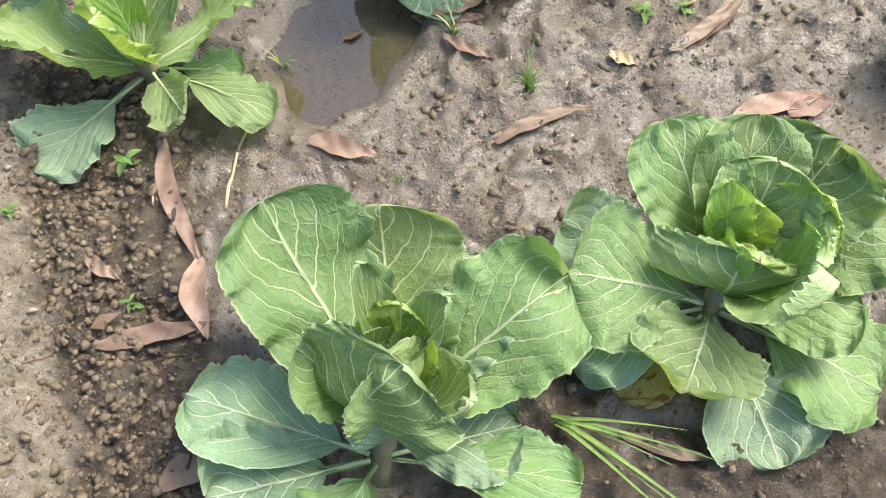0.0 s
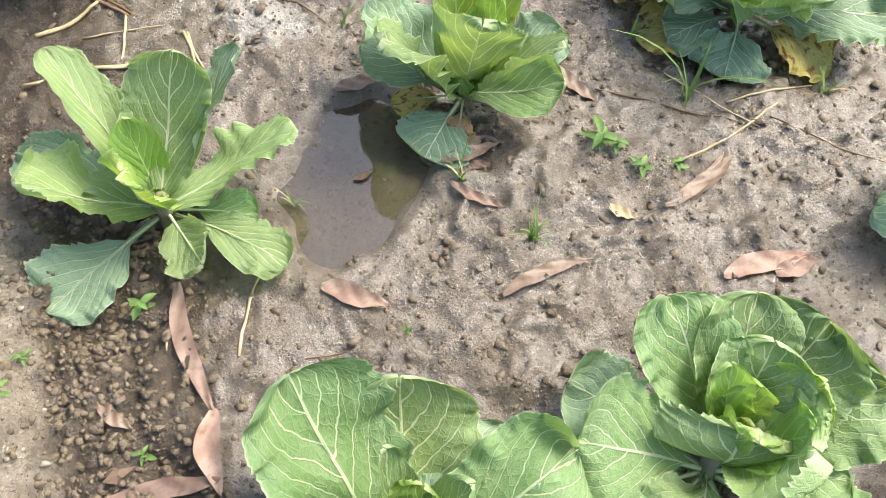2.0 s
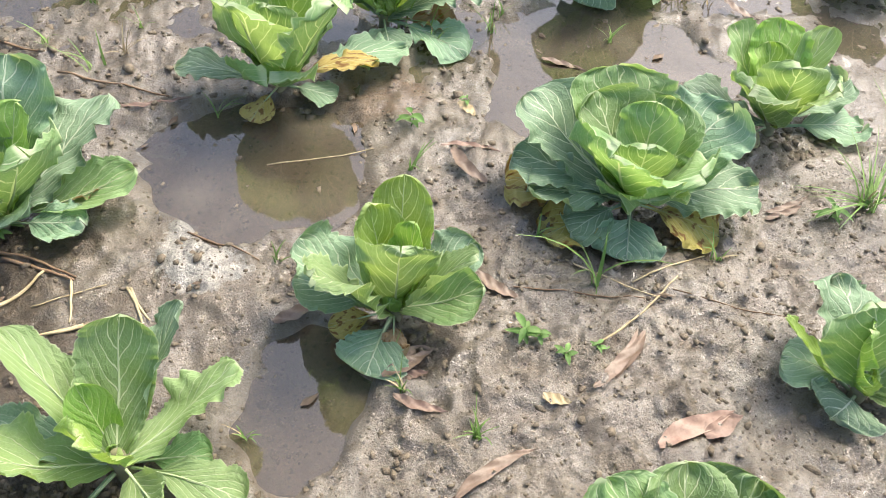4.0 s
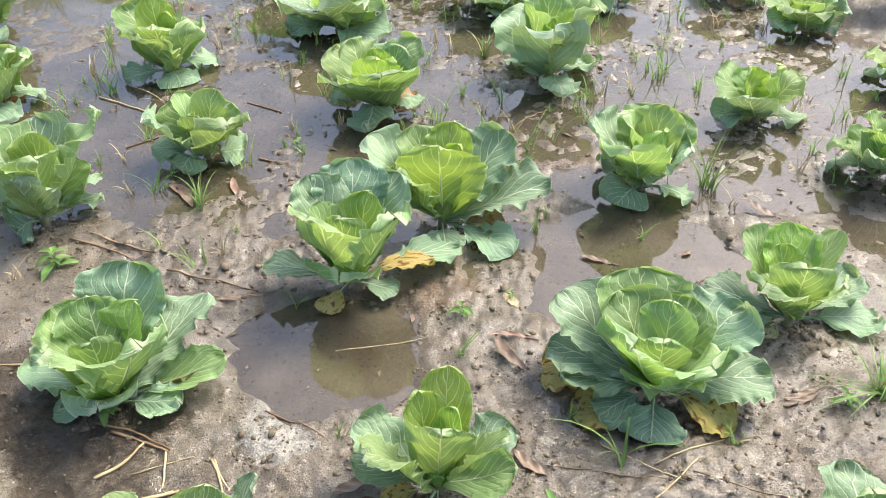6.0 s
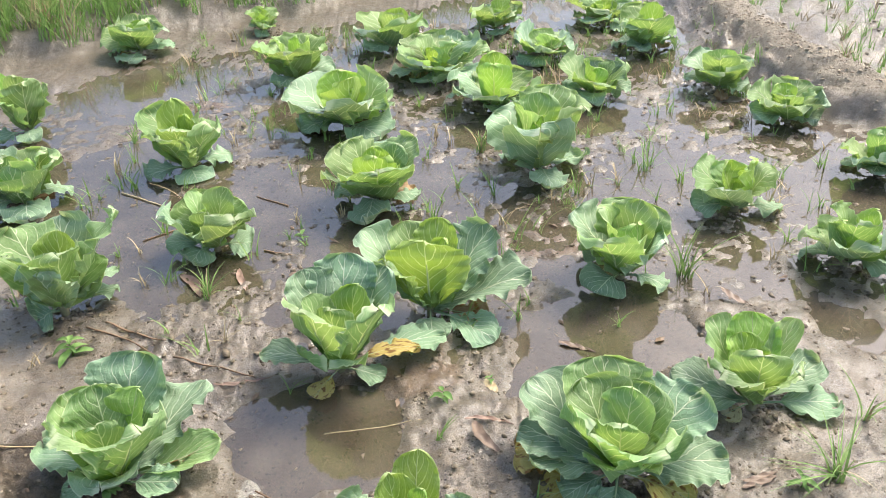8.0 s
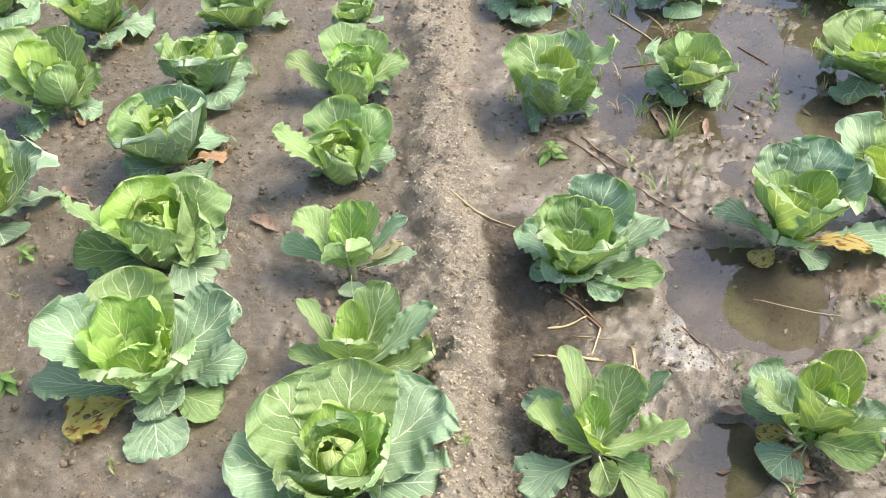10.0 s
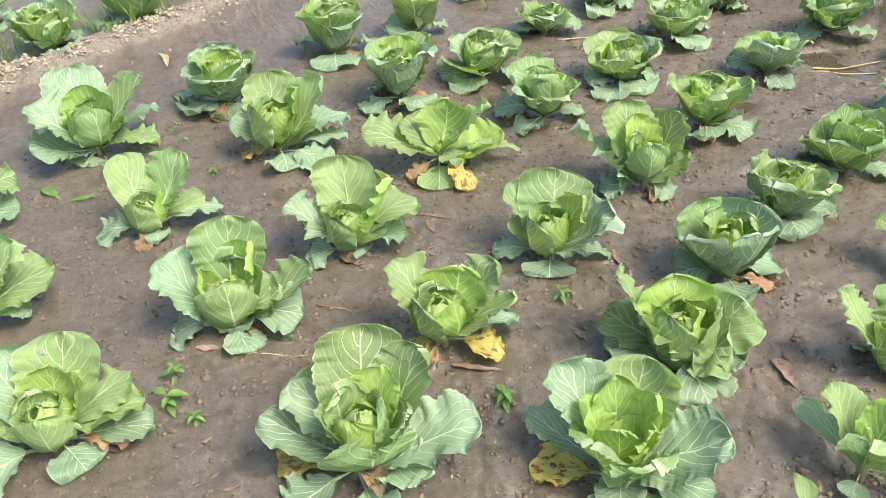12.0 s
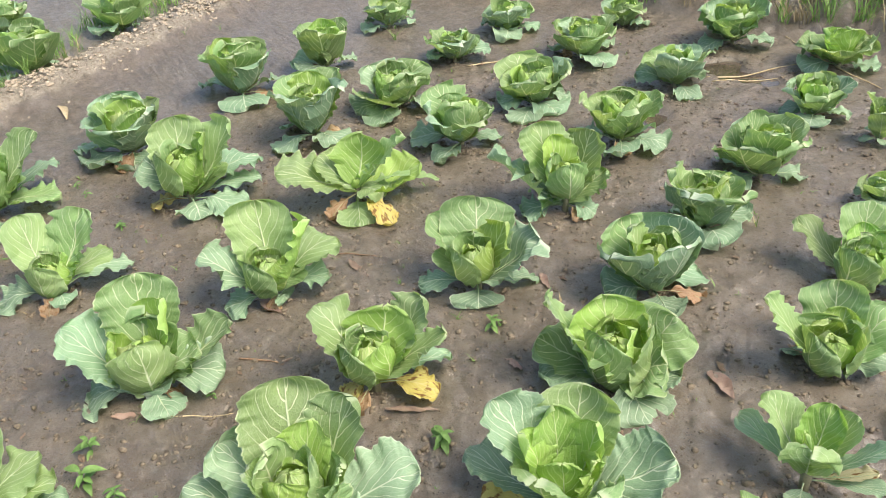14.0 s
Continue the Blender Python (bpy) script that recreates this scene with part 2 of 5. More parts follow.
    grit = k.math("MULTIPLY", k.ramp(k.voronoi(125.0, vec=o), 0.0, 0.42, 1.0, 0.0), k.ramp(k.noise(19.0, 4.0, 0.6, vec=o), 0.42, 0.62))
    grit = k.math("ADD", grit, k.math("MULTIPLY", k.ramp(k.voronoi(290.0, vec=o), 0.0, 0.45, 1.0, 0.0), 0.35))
    n1 = k.bump(grit, 1.0, 0.016, n1)
    n2 = k.bump(sand, 0.9, 0.010, n1)
    film = k.bump(sand, 0.2, 0.004, k.bump(grit, 0.5, 0.008, k.bump(fine, 0.4, 0.012)))
    k.put(k.bsdf.inputs["Coat Roughness"], k.ramp(fine, 0.35, 0.7, 0.10, 0.26))
    k.put(k.bsdf.inputs["Coat Normal"], film)
    k.put(k.bsdf.inputs["Coat IOR"], 1.8)
    wetness = k.math("MULTIPLY", k.math("SUBTRACT", 1.0, drymask), k.ramp(k.noise(13.0, 5.0, 0.65, vec=o), 0.34, 0.56, 0.3, 0.88))
    wetness = k.math("MULTIPLY", wetness, k.math("MULTIPLY_ADD", dug_shade, -0.75, 1.0))
    return k.set(color=color, rough=rough, normal=n2, spec=0.5, coat=wetness)


def water_material():
    """Turbid rain water: a clear mirror above, brown silt below."""
    k = Nodes("puddle_water")
    o = k.coord("Object")
    ripple = k.bump(k.noise(28.0, 3.0, vec=o), 0.035, 0.004)
    silt = k.n.new("ShaderNodeBsdfDiffuse")
    k.put(silt.inputs["Color"], k.mix(k.ramp(k.noise(3.0, 3.0, vec=o), 0.35, 0.7), (0.125, 0.100, 0.072, 1), (0.18, 0.148, 0.110, 1)))
    clear = k.n.new("ShaderNodeBsdfTransparent")
    clear.inputs[0].default_value = (0.60, 0.52, 0.42, 1)
    body = k.n.new("ShaderNodeMixShader")
    k.put(body.inputs[0], k.ramp(k.noise(7.0, 4.0, vec=o), 0.35, 0.7, 0.4, 0.65))
    k.l.new(clear.outputs[0], body.inputs[1])
    k.l.new(silt.outputs[0], body.inputs[2])
    mirror = k.n.new("ShaderNodeBsdfGlossy")
    mirror.inputs["Roughness"].default_value = 0.03
    mirror.inputs["Color"].default_value = (1, 1, 1, 1)
    k.l.new(ripple, mirror.inputs["Normal"])
    fresnel = k.n.new("ShaderNodeFresnel")
    fresnel.inputs["IOR"].default_value = 1.75
    k.l.new(ripple, fresnel.inputs["Normal"])
    top = k.n.new("ShaderNodeMixShader")
    k.l.new(fresnel.outputs[0], top.inputs[0])
    k.l.new(body.outputs[0], top.inputs[1])
    k.l.new(mirror.outputs[0], top.inputs[2])
    k.l.new(top.outputs[0], k.out.inputs["Surface"])
    return k.mat


MUD, WATER = ground_material(), water_material()
GRASS = plain_material("grass_blade", (0.15, 0.27, 0.065), (0.29, 0.43, 0.13), 0.5, 25.0, 0.1, 0.3, 0.5)
STRAW = plain_material("dry_straw", (0.40, 0.31, 0.17), (0.55, 0.45, 0.28), 0.7, 40.0, 0.3)
TWIG = plain_material("brown_twig", (0.16, 0.10, 0.06), (0.27, 0.18, 0.11), 0.75, 50.0, 0.5)
LITTER = plain_material("fallen_leaf", (0.23, 0.145, 0.108), (0.40, 0.29, 0.23), 0.5, 18.0, 0.3, 0.12, 0.5)
LITTER_DARK = plain_material("wet_fallen_leaf", (0.15, 0.105, 0.075), (0.28, 0.205, 0.155), 0.4, 22.0, 0.3)
SCRAP = plain_material("rotting_scrap", (0.10, 0.070, 0.045), (0.22, 0.15, 0.10), 0.5, 22.0, 0.3)
WEED = plain_material("weed_leaf", (0.12, 0.24, 0.06), (0.22, 0.35, 0.11), 0.6, 40.0, 0.2, 0.3, 0.4)
CLOD = plain_material("mud_clod", (0.11, 0.086, 0.058), (0.235, 0.188, 0.132), 0.55, 120.0, 1.0)
CRUMB = plain_material("dry_earth_crumb", (0.25, 0.205, 0.150), (0.42, 0.355, 0.27), 0.9, 60.0, 0.6)


# ---- numbers for relief ----
def lattice(ix, iy, seed):
    h = (ix.astype(np.int64) * 374761393 + iy.astype(np.int64) * 668265263 + seed * 2147483647) & 0xFFFFFFFF
    h = ((h ^ (h >> 13)) * 1274126177) & 0xFFFFFFFF
    return ((h ^ (h >> 16)) & 0xFFFF) / 65535.0


def value_noise(x, y, scale, seed):
    """Smooth noise from 0 to 1; scale is the size of its lumps in metres."""
    x, y = np.asarray(x, float) / scale, np.asarray(y, float) / scale
    ix, iy = np.floor(x), np.floor(y)
    fx, fy = x - ix, y - iy
    fx, fy = fx * fx * (3 - 2 * fx), fy * fy * (3 - 2 * fy)
    a, b = lattice(ix, iy, seed), lattice(ix + 1, iy, seed)
    c, d = lattice(ix, iy + 1, seed), lattice(ix + 1, iy + 1, seed)
    return (a * (1 - fx) + b * fx) * (1 - fy) + (c * (1 - fx) + d * fx) * fy


def step(v, lo, hi):
    t = np.clip((v - lo) / (hi - lo), 0, 1)
    return t * t * (3 - 2 * t)


def from_line(x, y, line):
    """Distance to a line of points."""
    best = np.full(np.shape(x), 1e9)
    for (ax, ay), (bx, by) in zip(line, line[1:]):
        dx, dy = bx - ax, by - ay
        t = np.clip(((x - ax) * dx + (y - ay) * dy) / (dx * dx + dy * dy), 0, 1)
        best = np.minimum(best, np.hypot(x - ax - t * dx, y - ay - t * dy))
    return best


def behind_line(x, y, line):
    """Signed distance: positive on the far (left-hand) side of a line."""
    best, sign = np.full(np.shape(x), 1e9), np.zeros(np.shape(x))
    for (ax, ay), (bx, by) in zip(line, line[1:]):
        dx, dy = bx - ax, by - ay
        t = np.clip(((x - ax) * dx + (y - ay) * dy) / (dx * dx + dy * dy), 0, 1)
        d = np.hypot(x - ax - t * dx, y - ay - t * dy)
        s = np.sign(dx * (y - ay) - dy * (x - ax))
        sign = np.where(d < best, s, sign)
        best = np.minimum(best, d)
    return best * sign


# ---- the plan: banks, pools, patches ----
RIDGE_MID = [(-2.9, 4.4), (-1.95, 3.1), (-1.70, 2.68), (-1.31, 1.95), (-1.0, 1.44), (-0.75, 0.97), (-0.58, 0.62), (-0.47, 0.2), (-0.36, -0.4), (-0.1, -1.4)]
RIDGE_WEST = [(-4.6, -2.9), (-4.95, -2.0), (-5.25, -1.25), (-5.6, -0.55), (-5.92, 0.0), (-6.35, 0.65), (-6.75, 1.15), (-7.6, 2.1)]
RIDGE_EAST = [(2.05, 6.2), (2.02, 4.9), (2.02, 4.2), (2.08, 3.7), (2.22, 3.2), (2.5, 2.7), (2.9, 2.2)]
BANK_FOOT = [(-9.0, 1.0), (-6.3, 2.15), (-5.3, 2.72), (-4.3, 3.22), (-3.55, 3.46), (-2.9, 3.64), (-2.4, 3.92), (-1.9, 4.34), (-1.2, 4.78), (-0.34, 5.22), (0.3, 5.7), (1.6, 6.3), (3.5, 7.0)]
POOLS = [  # x, y, half lengths, turn
    (-0.05, 0.88, 0.105, 0.155, 0), (-0.15, 1.47, 0.30, 0.17, -8), (-0.22, 1.36, 0.20, 0.11, 0), (0.62, 1.78, 0.28, 0.24, 0), (0.47, 1.58, 0.13, 0.16, 0), (0.86, 1.72, 0.15, 0.18, 20),
    (-0.70, 2.40, 0.34, 0.42, 15), (-0.46, 2.62, 0.26, 0.40, 0), (-0.05, 2.36, 0.22, 0.16, 0), (0.06, 2.75, 0.30, 0.26, 0),
    (0.82, 2.05, 0.24, 0.12, 0), (1.66, 2.50, 0.24, 0.30, -25), (1.36, 1.72, 0.08, 0.10, 0),
]
POOLS_FAR = [
    (-1.00, 3.0, 0.36, 0.34, 20), (-1.15, 4.0, 0.42, 0.30, 25), (0.95, 3.3, 0.36, 0.16, 0), (1.10, 2.75, 0.22, 0.2, 0), (0.35, 4.0, 0.28, 0.18, 0), (-0.25, 3.5, 0.30, 0.22, 0), (1.3, 3.9, 0.25, 0.16, 0),
    (0.40, 3.2, 0.2, 0.14, 0), (-3.10, 2.25, 0.16, 0.12, 0), (-3.25, 2.95, 0.26, 0.12, 20), (1.95, 2.1, 0.2, 0.2, 0), (0.05, 1.90, 0.1, 0.08, 0),
]
# where the ground colour turns whitish
PALE_PATCHES = [(-0.25, 1.20, 0.13, 0.09, -15), (-0.34, 1.48, 0.07, 0.05, 0), (-0.20, 1.13, 0.09, 0.05, 0), (-2.15, -0.62, 0.12, 0.04, 30)]
# paler wet mud, partly its sheen put into the colour
PALE_SHEEN = [(0.33, 0.80, 0.34, 0.24, 10), (0.92, 0.98, 0.42, 0.26, 0), (0.2, 0.6, 0.25, 0.12, 0), (-0.2, 1.15, 0.2, 0.14, 0), (0.25, 1.25, 0.22, 0.12, 0), (1.25, 1.25, 0.3, 0.2, 0), (0.42, 2.2, 0.3, 0.12, 0)]
# dark moist soil by near stems, partly the plants' shade put into colour
DAMP_SHADE = [(0.17, 0.37, 0.12, 0.17, 10), (0.42, 0.24, 0.36, 0.15, 0), (0.62, 0.36, 0.12, 0.18, 0), (-0.13, 0.25, 0.12, 0.17, 0), (-0.02, 0.12, 0.32, 0.11, 0), (-0.35, 0.74, 0.15, 0.09, 20), (-0.57, 1.24, 0.16, 0.09, 0), (0.10, 0.96, 0.10, 0.05, 0), (-0.04, 1.58, 0.16, 0.08, 0), (0.56, 1.13, 0.18, 0.09, 0)]
CLAY = [(0.56, 2.26, 0.14, 0.10, 0), (0.10, 1.62, 0.10, 0.10, 0), (0.72, 1.93, 0.10, 0.12, 0), (-0.9, 3.7, 0.2, 0.12, 0)]


def blobs(x, y, spots):
    """1 at the middle of each oval spot, falling to 0 at its rim and below 0 outside."""
    best = np.full(np.shape(x), -2.0)
    for cx, cy, rx, ry, turn in spots:
        c, s = math.cos(radians(turn)), math.sin(radians(turn))
        u, v = (x - cx) * c + (y - cy) * s, -(x - cx) * s + (y - cy) * c
        best = np.maximum(best, 1 - np.hypot(u / rx, v / ry))
    return best


def relief(x, y):
    """Height of the ground, and how dry, pale and clayey it is."""
    x, y = np.asarray(x, float), np.asarray(y, float)
    wx = x + (value_noise(x, y, 0.16, 1) - 0.5) * 0.12 + (value_noise(x, y, 0.05, 2) - 0.5) * 0.05
    wy = y + (value_noise(x, y, 0.16, 3) - 0.5) * 0.12 + (value_noise(x, y, 0.05, 4) - 0.5) * 0.05
    n1, n2, n3, n4 = (value_noise(x, y, s, 5 + i) for i, s in enumerate((0.42, 0.13, 0.045, 0.018)))
    mid, west, east = from_line(wx, wy, RIDGE_MID), from_line(wx, wy, RIDGE_WEST), from_line(wx, wy, RIDGE_EAST)
    bank = behind_line(wx, wy, BANK_FOOT)
    fallow = step(x - 2.25 - 0.12 * (4.0 - y), 0.0, 0.25)
    ridge = 0.075 * (1 - step(mid, 0.01, 0.17)) + 0.10 * (1 - step(west, 0.05, 0.30)) + 0.13 * (1 - step(east, 0.04, 0.30))
    dry = np.maximum.reduce([1 - step(mid, 0.07, 0.19), 1 - step(west, 0.11, 0.24), (1 - step(east, 0.05, 0.26)) * 0.8, fallow * 0.3, step(bank, 0.0, 0.3) * 0.12])
    bank_h = 0.16 * step(bank, 0.0, 0.35) + 0.04 * np.clip(bank - 0.35, 0, 4)
    # lightens the pale wet patches with a little of the dry-earth colour
    dry = np.maximum(dry, 0.24 * step(blobs(wx, wy, PALE_SHEEN), 0.0, 0.6))
    pool = np.maximum(step(blobs(wx, wy, POOLS), -0.06, 0.30), step(blobs(wx, wy, POOLS_FAR), -0.06, 0.30))
    rough = np.clip(dry + 0.8, 0, 1.2) * (1 - 0.8 * pool)
    lumps = 1 - np.abs(value_noise(wx, wy, 0.06, 51) - 0.5) * 2
    n5 = value_noise(x, y, 0.009, 52)
    east_side = step(-behind_line(x, y, RIDGE_MID[::-1]), 0.1, 0.4)
    flood = east_side * step(y, 1.1, 2.2) * (1 - step(bank, -0.5, 0.0)) * (1 - step(x, 1.9, 2.2))
    crumbly = 1 - step(from_line(wx, wy, [(-0.22, 0.0), (-0.26, 0.4), (-0.36, 0.75), (-0.55, 1.05), (-0.75, 1.4)]), 0.05, 0.17)
    crumbly = np.maximum(crumbly, 0.85 * step(blobs(wx, wy, DAMP_SHADE), 0.0, 0.5))
    n3 = n3 + crumbly * (np.abs(value_noise(wx, wy, 0.03, 61) - 0.5) * 2.2 - 0.4)
    n4 = n4 + crumbly * (np.abs(value_noise(wx, wy, 0.014, 62) - 0.5) * 2.5 - 0.5)
    z = 0.004 + 0.016 * (n1 - 0.35) + 0.013 * (n2 - 0.4) + rough * (0.014 * (n3 - 0.5) + 0.012 * (n4 - 0.5) + 0.008 * (n5 - 0.5) + 0.010 * lumps ** 5 + flood * (0.016 * (n3 - 0.5) + 0.010 * (n4 - 0.5))) - 0.0195 * flood
    crest = value_noise(x, y, 0.09, 21)
    z = z + ridge * (0.8 + 0.4 * n2) + dry * 0.014 * (crest - 0.4) + fallow * (0.05 * (value_noise(x, y, 0.22, 31) - 0.3) + 0.03 * (value_noise(x, y, 0.08, 32) - 0.5))
    z = z + bank_h * (0.85 + 0.35 * value_noise(x, y, 0.25, 41)) + step(bank, 0, 0.3) * 0.03 * (n2 - 0.5)
    z = np.maximum(z, -0.0035 - 0.012 * flood) * (1 - pool) + pool * (-0.022 + 0.006 * n2)
    pale = np.clip(blobs(wx, wy, PALE_PATCHES) * 1.3 + 0.35, 0, 1)
    clay = np.clip(blobs(wx, wy, CLAY) + 0.4, 0, 1)
    return z, dry, pale, clay, crumbly


# ---- helpers for things ----
def mesh_of(name, verts, faces, material, smooth=True, uvs=None):
    me = bpy.data.meshes.new(name)
    me.from_pydata(verts, [], faces)
    me.materials.append(material)
    if smooth:
        me.polygons.foreach_set("use_smooth", [True] * len(me.polygons))
    if uvs is not None:
        layer = me.uv_layers.new(name="UVMap")
        idx = np.empty(len(me.loops), dtype=np.int32)
        me.loops.foreach_get("vertex_index", idx)
        layer.data.foreach_set("uv", np.asarray(uvs, np.float32)[idx].ravel())
    return me


def child(name, me, parent, label=""):
    ob = new(name, me)
    ob.parent = parent
    return tagged(ob, label)


def grid_faces(nu, nv):
    return [(j * nu + i, j * nu + i + 1, (j + 1) * nu + i + 1, (j + 1) * nu + i) for j in range(nv - 1) for i in range(nu - 1)]


def tube(points, radii, sides=6):
    """A tapered tube along points, closed at both ends: vertices and faces."""
    pts = [Vector(p) for p in points]
    verts, faces = [], []
    for i, p in enumerate(pts):
        t = (pts[min(i + 1, len(pts) - 1)] - pts[max(i - 1, 0)]).normalized()
        a = t.cross(Vector((0.31, 0.17, 0.93)))
        if a.length < 1e-3:
            a = t.cross(Vector((1, 0, 0)))
        a.normalize()
        b = t.cross(a)
        for s in range(sides):
            w = 2 * math.pi * s / sides
            verts.append(tuple(p + (a * math.cos(w) + b * math.sin(w)) * radii[i]))
    for i in range(len(pts) - 1):
        for s in range(sides):
            n = (s + 1) % sides
            faces.append((i * sides + s, i * sides + n, (i + 1) * sides + n, (i + 1) * sides + s))
    faces.append(tuple(range(sides))[::-1])
    faces.append(tuple((len(pts) - 1) * sides + s for s in range(sides)))
    return verts, faces


# ---- ground ----
def axis(far, start, finish, inner, outer, inner_step, outer_step, grow):
    """Grid lines: closest from inner to outer, wider to start and finish, growing beyond to the horizon."""
    v = list(np.arange(start, inner, outer_step)) + list(np.arange(inner, outer, inner_step)) + list(np.arange(outer, finish, outer_step))
    up, down, s = [], [], outer_step
    while s < far:
        s *= grow
        up.append((up[-1] if up else v[-1]) + s)
        down.append((down[-1] if down else v[0]) - s)
    return np.array(down[::-1] + v + up)


gx = axis(30, -4.4, 1.9, -0.62, 0.95, 0.0062, 0.014, 1.05)
gy = axis(30, -0.9, 3.6, 0.12, 1.36, 0.0062, 0.014, 1.05)
GX, GY = np.meshgrid(gx, gy)
gz, gdry, gpale, gclay, gloam_shade = relief(GX, GY)
gz = np.where(np.hypot(GX, GY) > 25, np.minimum(gz, 0.6), gz)
nx, ny = len(gx), len(gy)
me = bpy.data.meshes.new("ground")
me.vertices.add(nx * ny)
me.vertices.foreach_set("co", np.stack([GX, GY, gz], -1).astype(np.float32).ravel())
ii = (np.arange(ny - 1)[:, None] * nx + np.arange(nx - 1)[None, :]).ravel()
quads = np.stack([ii, ii + 1, ii + nx + 1, ii + nx], 1).astype(np.int32)
me.loops.add(quads.size)
me.loops.foreach_set("vertex_index", quads.ravel())
me.polygons.add(len(quads))
me.polygons.foreach_set("loop_start", np.arange(0, quads.size, 4, dtype=np.int32))
me.polygons.foreach_set("use_smooth", np.ones(len(quads), dtype=bool))
for key, values in (("dry", gdry), ("pale", gpale), ("clay", gclay), ("loam_shade", gloam_shade)):
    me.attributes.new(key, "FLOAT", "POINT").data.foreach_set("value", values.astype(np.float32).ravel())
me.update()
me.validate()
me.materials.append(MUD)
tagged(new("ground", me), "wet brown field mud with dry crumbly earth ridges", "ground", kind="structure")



def ground_z(x, y):
    """Height of the ground sheet at a place, read from its grid."""
    i = int(np.clip(np.searchsorted(gx, x) - 1, 0, nx - 2))
    j = int(np.clip(np.searchsorted(gy, y) - 1, 0, ny - 2))
    u, v = (x - gx[i]) / (gx[i + 1] - gx[i]), (y - gy[j]) / (gy[j + 1] - gy[j])
    return float((gz[j, i] * (1 - u) + gz[j, i + 1] * u) * (1 - v) + (gz[j + 1, i] * (1 - u) + gz[j + 1, i + 1] * u) * v)


WATER_Z = -0.008
wme = bpy.data.meshes.new("water")
wme.from_pydata([(-5.2, -1.5, WATER_Z), (3.2, -1.5, WATER_Z), (3.2, 5.4, WATER_Z), (-5.2, 5.4, WATER_Z)], [], [(0, 1, 2, 3)])
wme.materials.append(WATER)
tagged(new("water", wme), "shallow muddy rain puddles between the cabbage rows", "puddle", kind="structure")


# ---- cabbages ----
def blade_half_width(v, neck, peak=0.60):
    """Outline of a cabbage leaf: stalk, wedge, broad rounded top."""
    s = np.clip((v - neck) / (1 - neck), 0, 1)
    rise = np.sin(np.pi / 2 * np.clip(s / peak, 0, 1)) ** (0.85 if neck > 0.1 else 0.62)
    top = np.sqrt(np.maximum(1 - np.clip((s - peak) / (1 - peak), 0, 1) ** 2.6, 0))
    foot = 0.05 if neck > 0.1 else 0.26 * (1 - step(v, 0.5, 0.95)) + 0.04
    return foot + (1 - foot) * np.where(s < peak, rise, top)


def leaf_parts(az, reach, tip_z, width, curve, cup, ruffle, base, seed, nu, nv, neck, roll=0.0, peak=0.6, curl=0.0):
    """One cabbage leaf: blade vertices, faces, uv, and the line of its midrib. az, curve (hollow towards the stem, or arching if below 0)
    and roll (about the midrib) in degrees, lengths in metres; curl bends the top outwards."""
    rng = random.Random(seed)
    br, bz = base
    t = np.linspace(0, 1, nv)
    v = np.where(t < 0.55, t * 1.22, 1 - (1 - 0.671) * ((1 - t) / 0.45) ** 1.9)
    dr, dz = reach - br, tip_z - bz
    length, chord = math.hypot(dr, dz) + 1e-6, math.atan2(dz, dr)
    c0, c1 = chord - radians(curve), chord + radians(curve)
    h = length * 0.36 / max(math.cos(radians(curve)), 0.5)
    w0, w1, w2, w3 = (1 - v) ** 3, 3 * v * (1 - v) ** 2, 3 * v * v * (1 - v), v ** 3
    out = curl * length * np.clip((v - 0.62) / 0.38, 0, 1) ** 2
    r = w0 * br + w1 * (br + h * math.cos(c0)) + w2 * (reach - h * math.cos(c1)) + w3 * reach + out * math.sin(c1)
    z = w0 * bz + w1 * (bz + h * math.sin(c0)) + w2 * (tip_z - h * math.sin(c1)) + w3 * tip_z - out * math.cos(c1)
    tr, tz = np.gradient(r, v), np.gradient(z, v)
    n = np.hypot(tr, tz) + 1e-9
    tr, tz = tr / n, tz / n
    hw = width * 0.5 * blade_half_width(v, neck, peak)
    U, V = np.meshgrid(np.linspace(-1, 1, nu), v)
    HW = hw[:, None] * np.ones_like(U)
    flank = np.where(U < 0, 40.0, 0.0) + seed * 7.3
    along = V * length * 1.6
    wide = (value_noise(along, flank, 0.060, 71) - 0.5) * 2
    small = (value_noise(along, flank, 0.021, 72) - 0.5) * 2
    rows = np.arange(nv)[:, None] + np.where(U < 0, 500, 0) + seed * 7
    jag = lattice(rows, np.zeros_like(rows), 13) - 0.5
    margin = np.abs(U) ** 3
    teeth = 1 + margin * (0.055 * jag + 0.045 * small + 0.035 * wide)
    c = max(abs(cup), 1e-2) * (1 - 0.35 * step(V, 0.4, 1.0))
    ang = U * c
    lat = HW * np.sin(ang) / c * teeth
    nor = math.copysign(1, cup) * HW * (1 - np.cos(ang)) / c
    big = min(width, 0.2)
    nor = nor + ruffle * big * step(V, neck, neck + 0.25) * (np.abs(U) ** 2.0 * 0.10 * wide + np.abs(U) ** 4 * (0.11 * small + 0.05 * jag))
    nor = nor + 0.018 * big / 0.16 * (value_noise(U * 0.5 + seed * 3.7, V * 1.3 + seed, 0.33, 77) - 0.5)
    nor = nor - step(V, 0.8, 1.0) * big * ruffle * (0.03 + 0.16 * (value_noise(U * 0.5 + seed, V, 0.16, 78) - 0.5))
    lean = radians(roll) * step(v, 0.1, 0.6)[:, None]
    side, up = lat * np.cos(lean) - nor * np.sin(lean), nor * np.cos(lean) + lat * np.sin(lean)
    swing = (rng.random() - 0.5) * 0.12 * length * v ** 2
    side = side + swing[:, None]
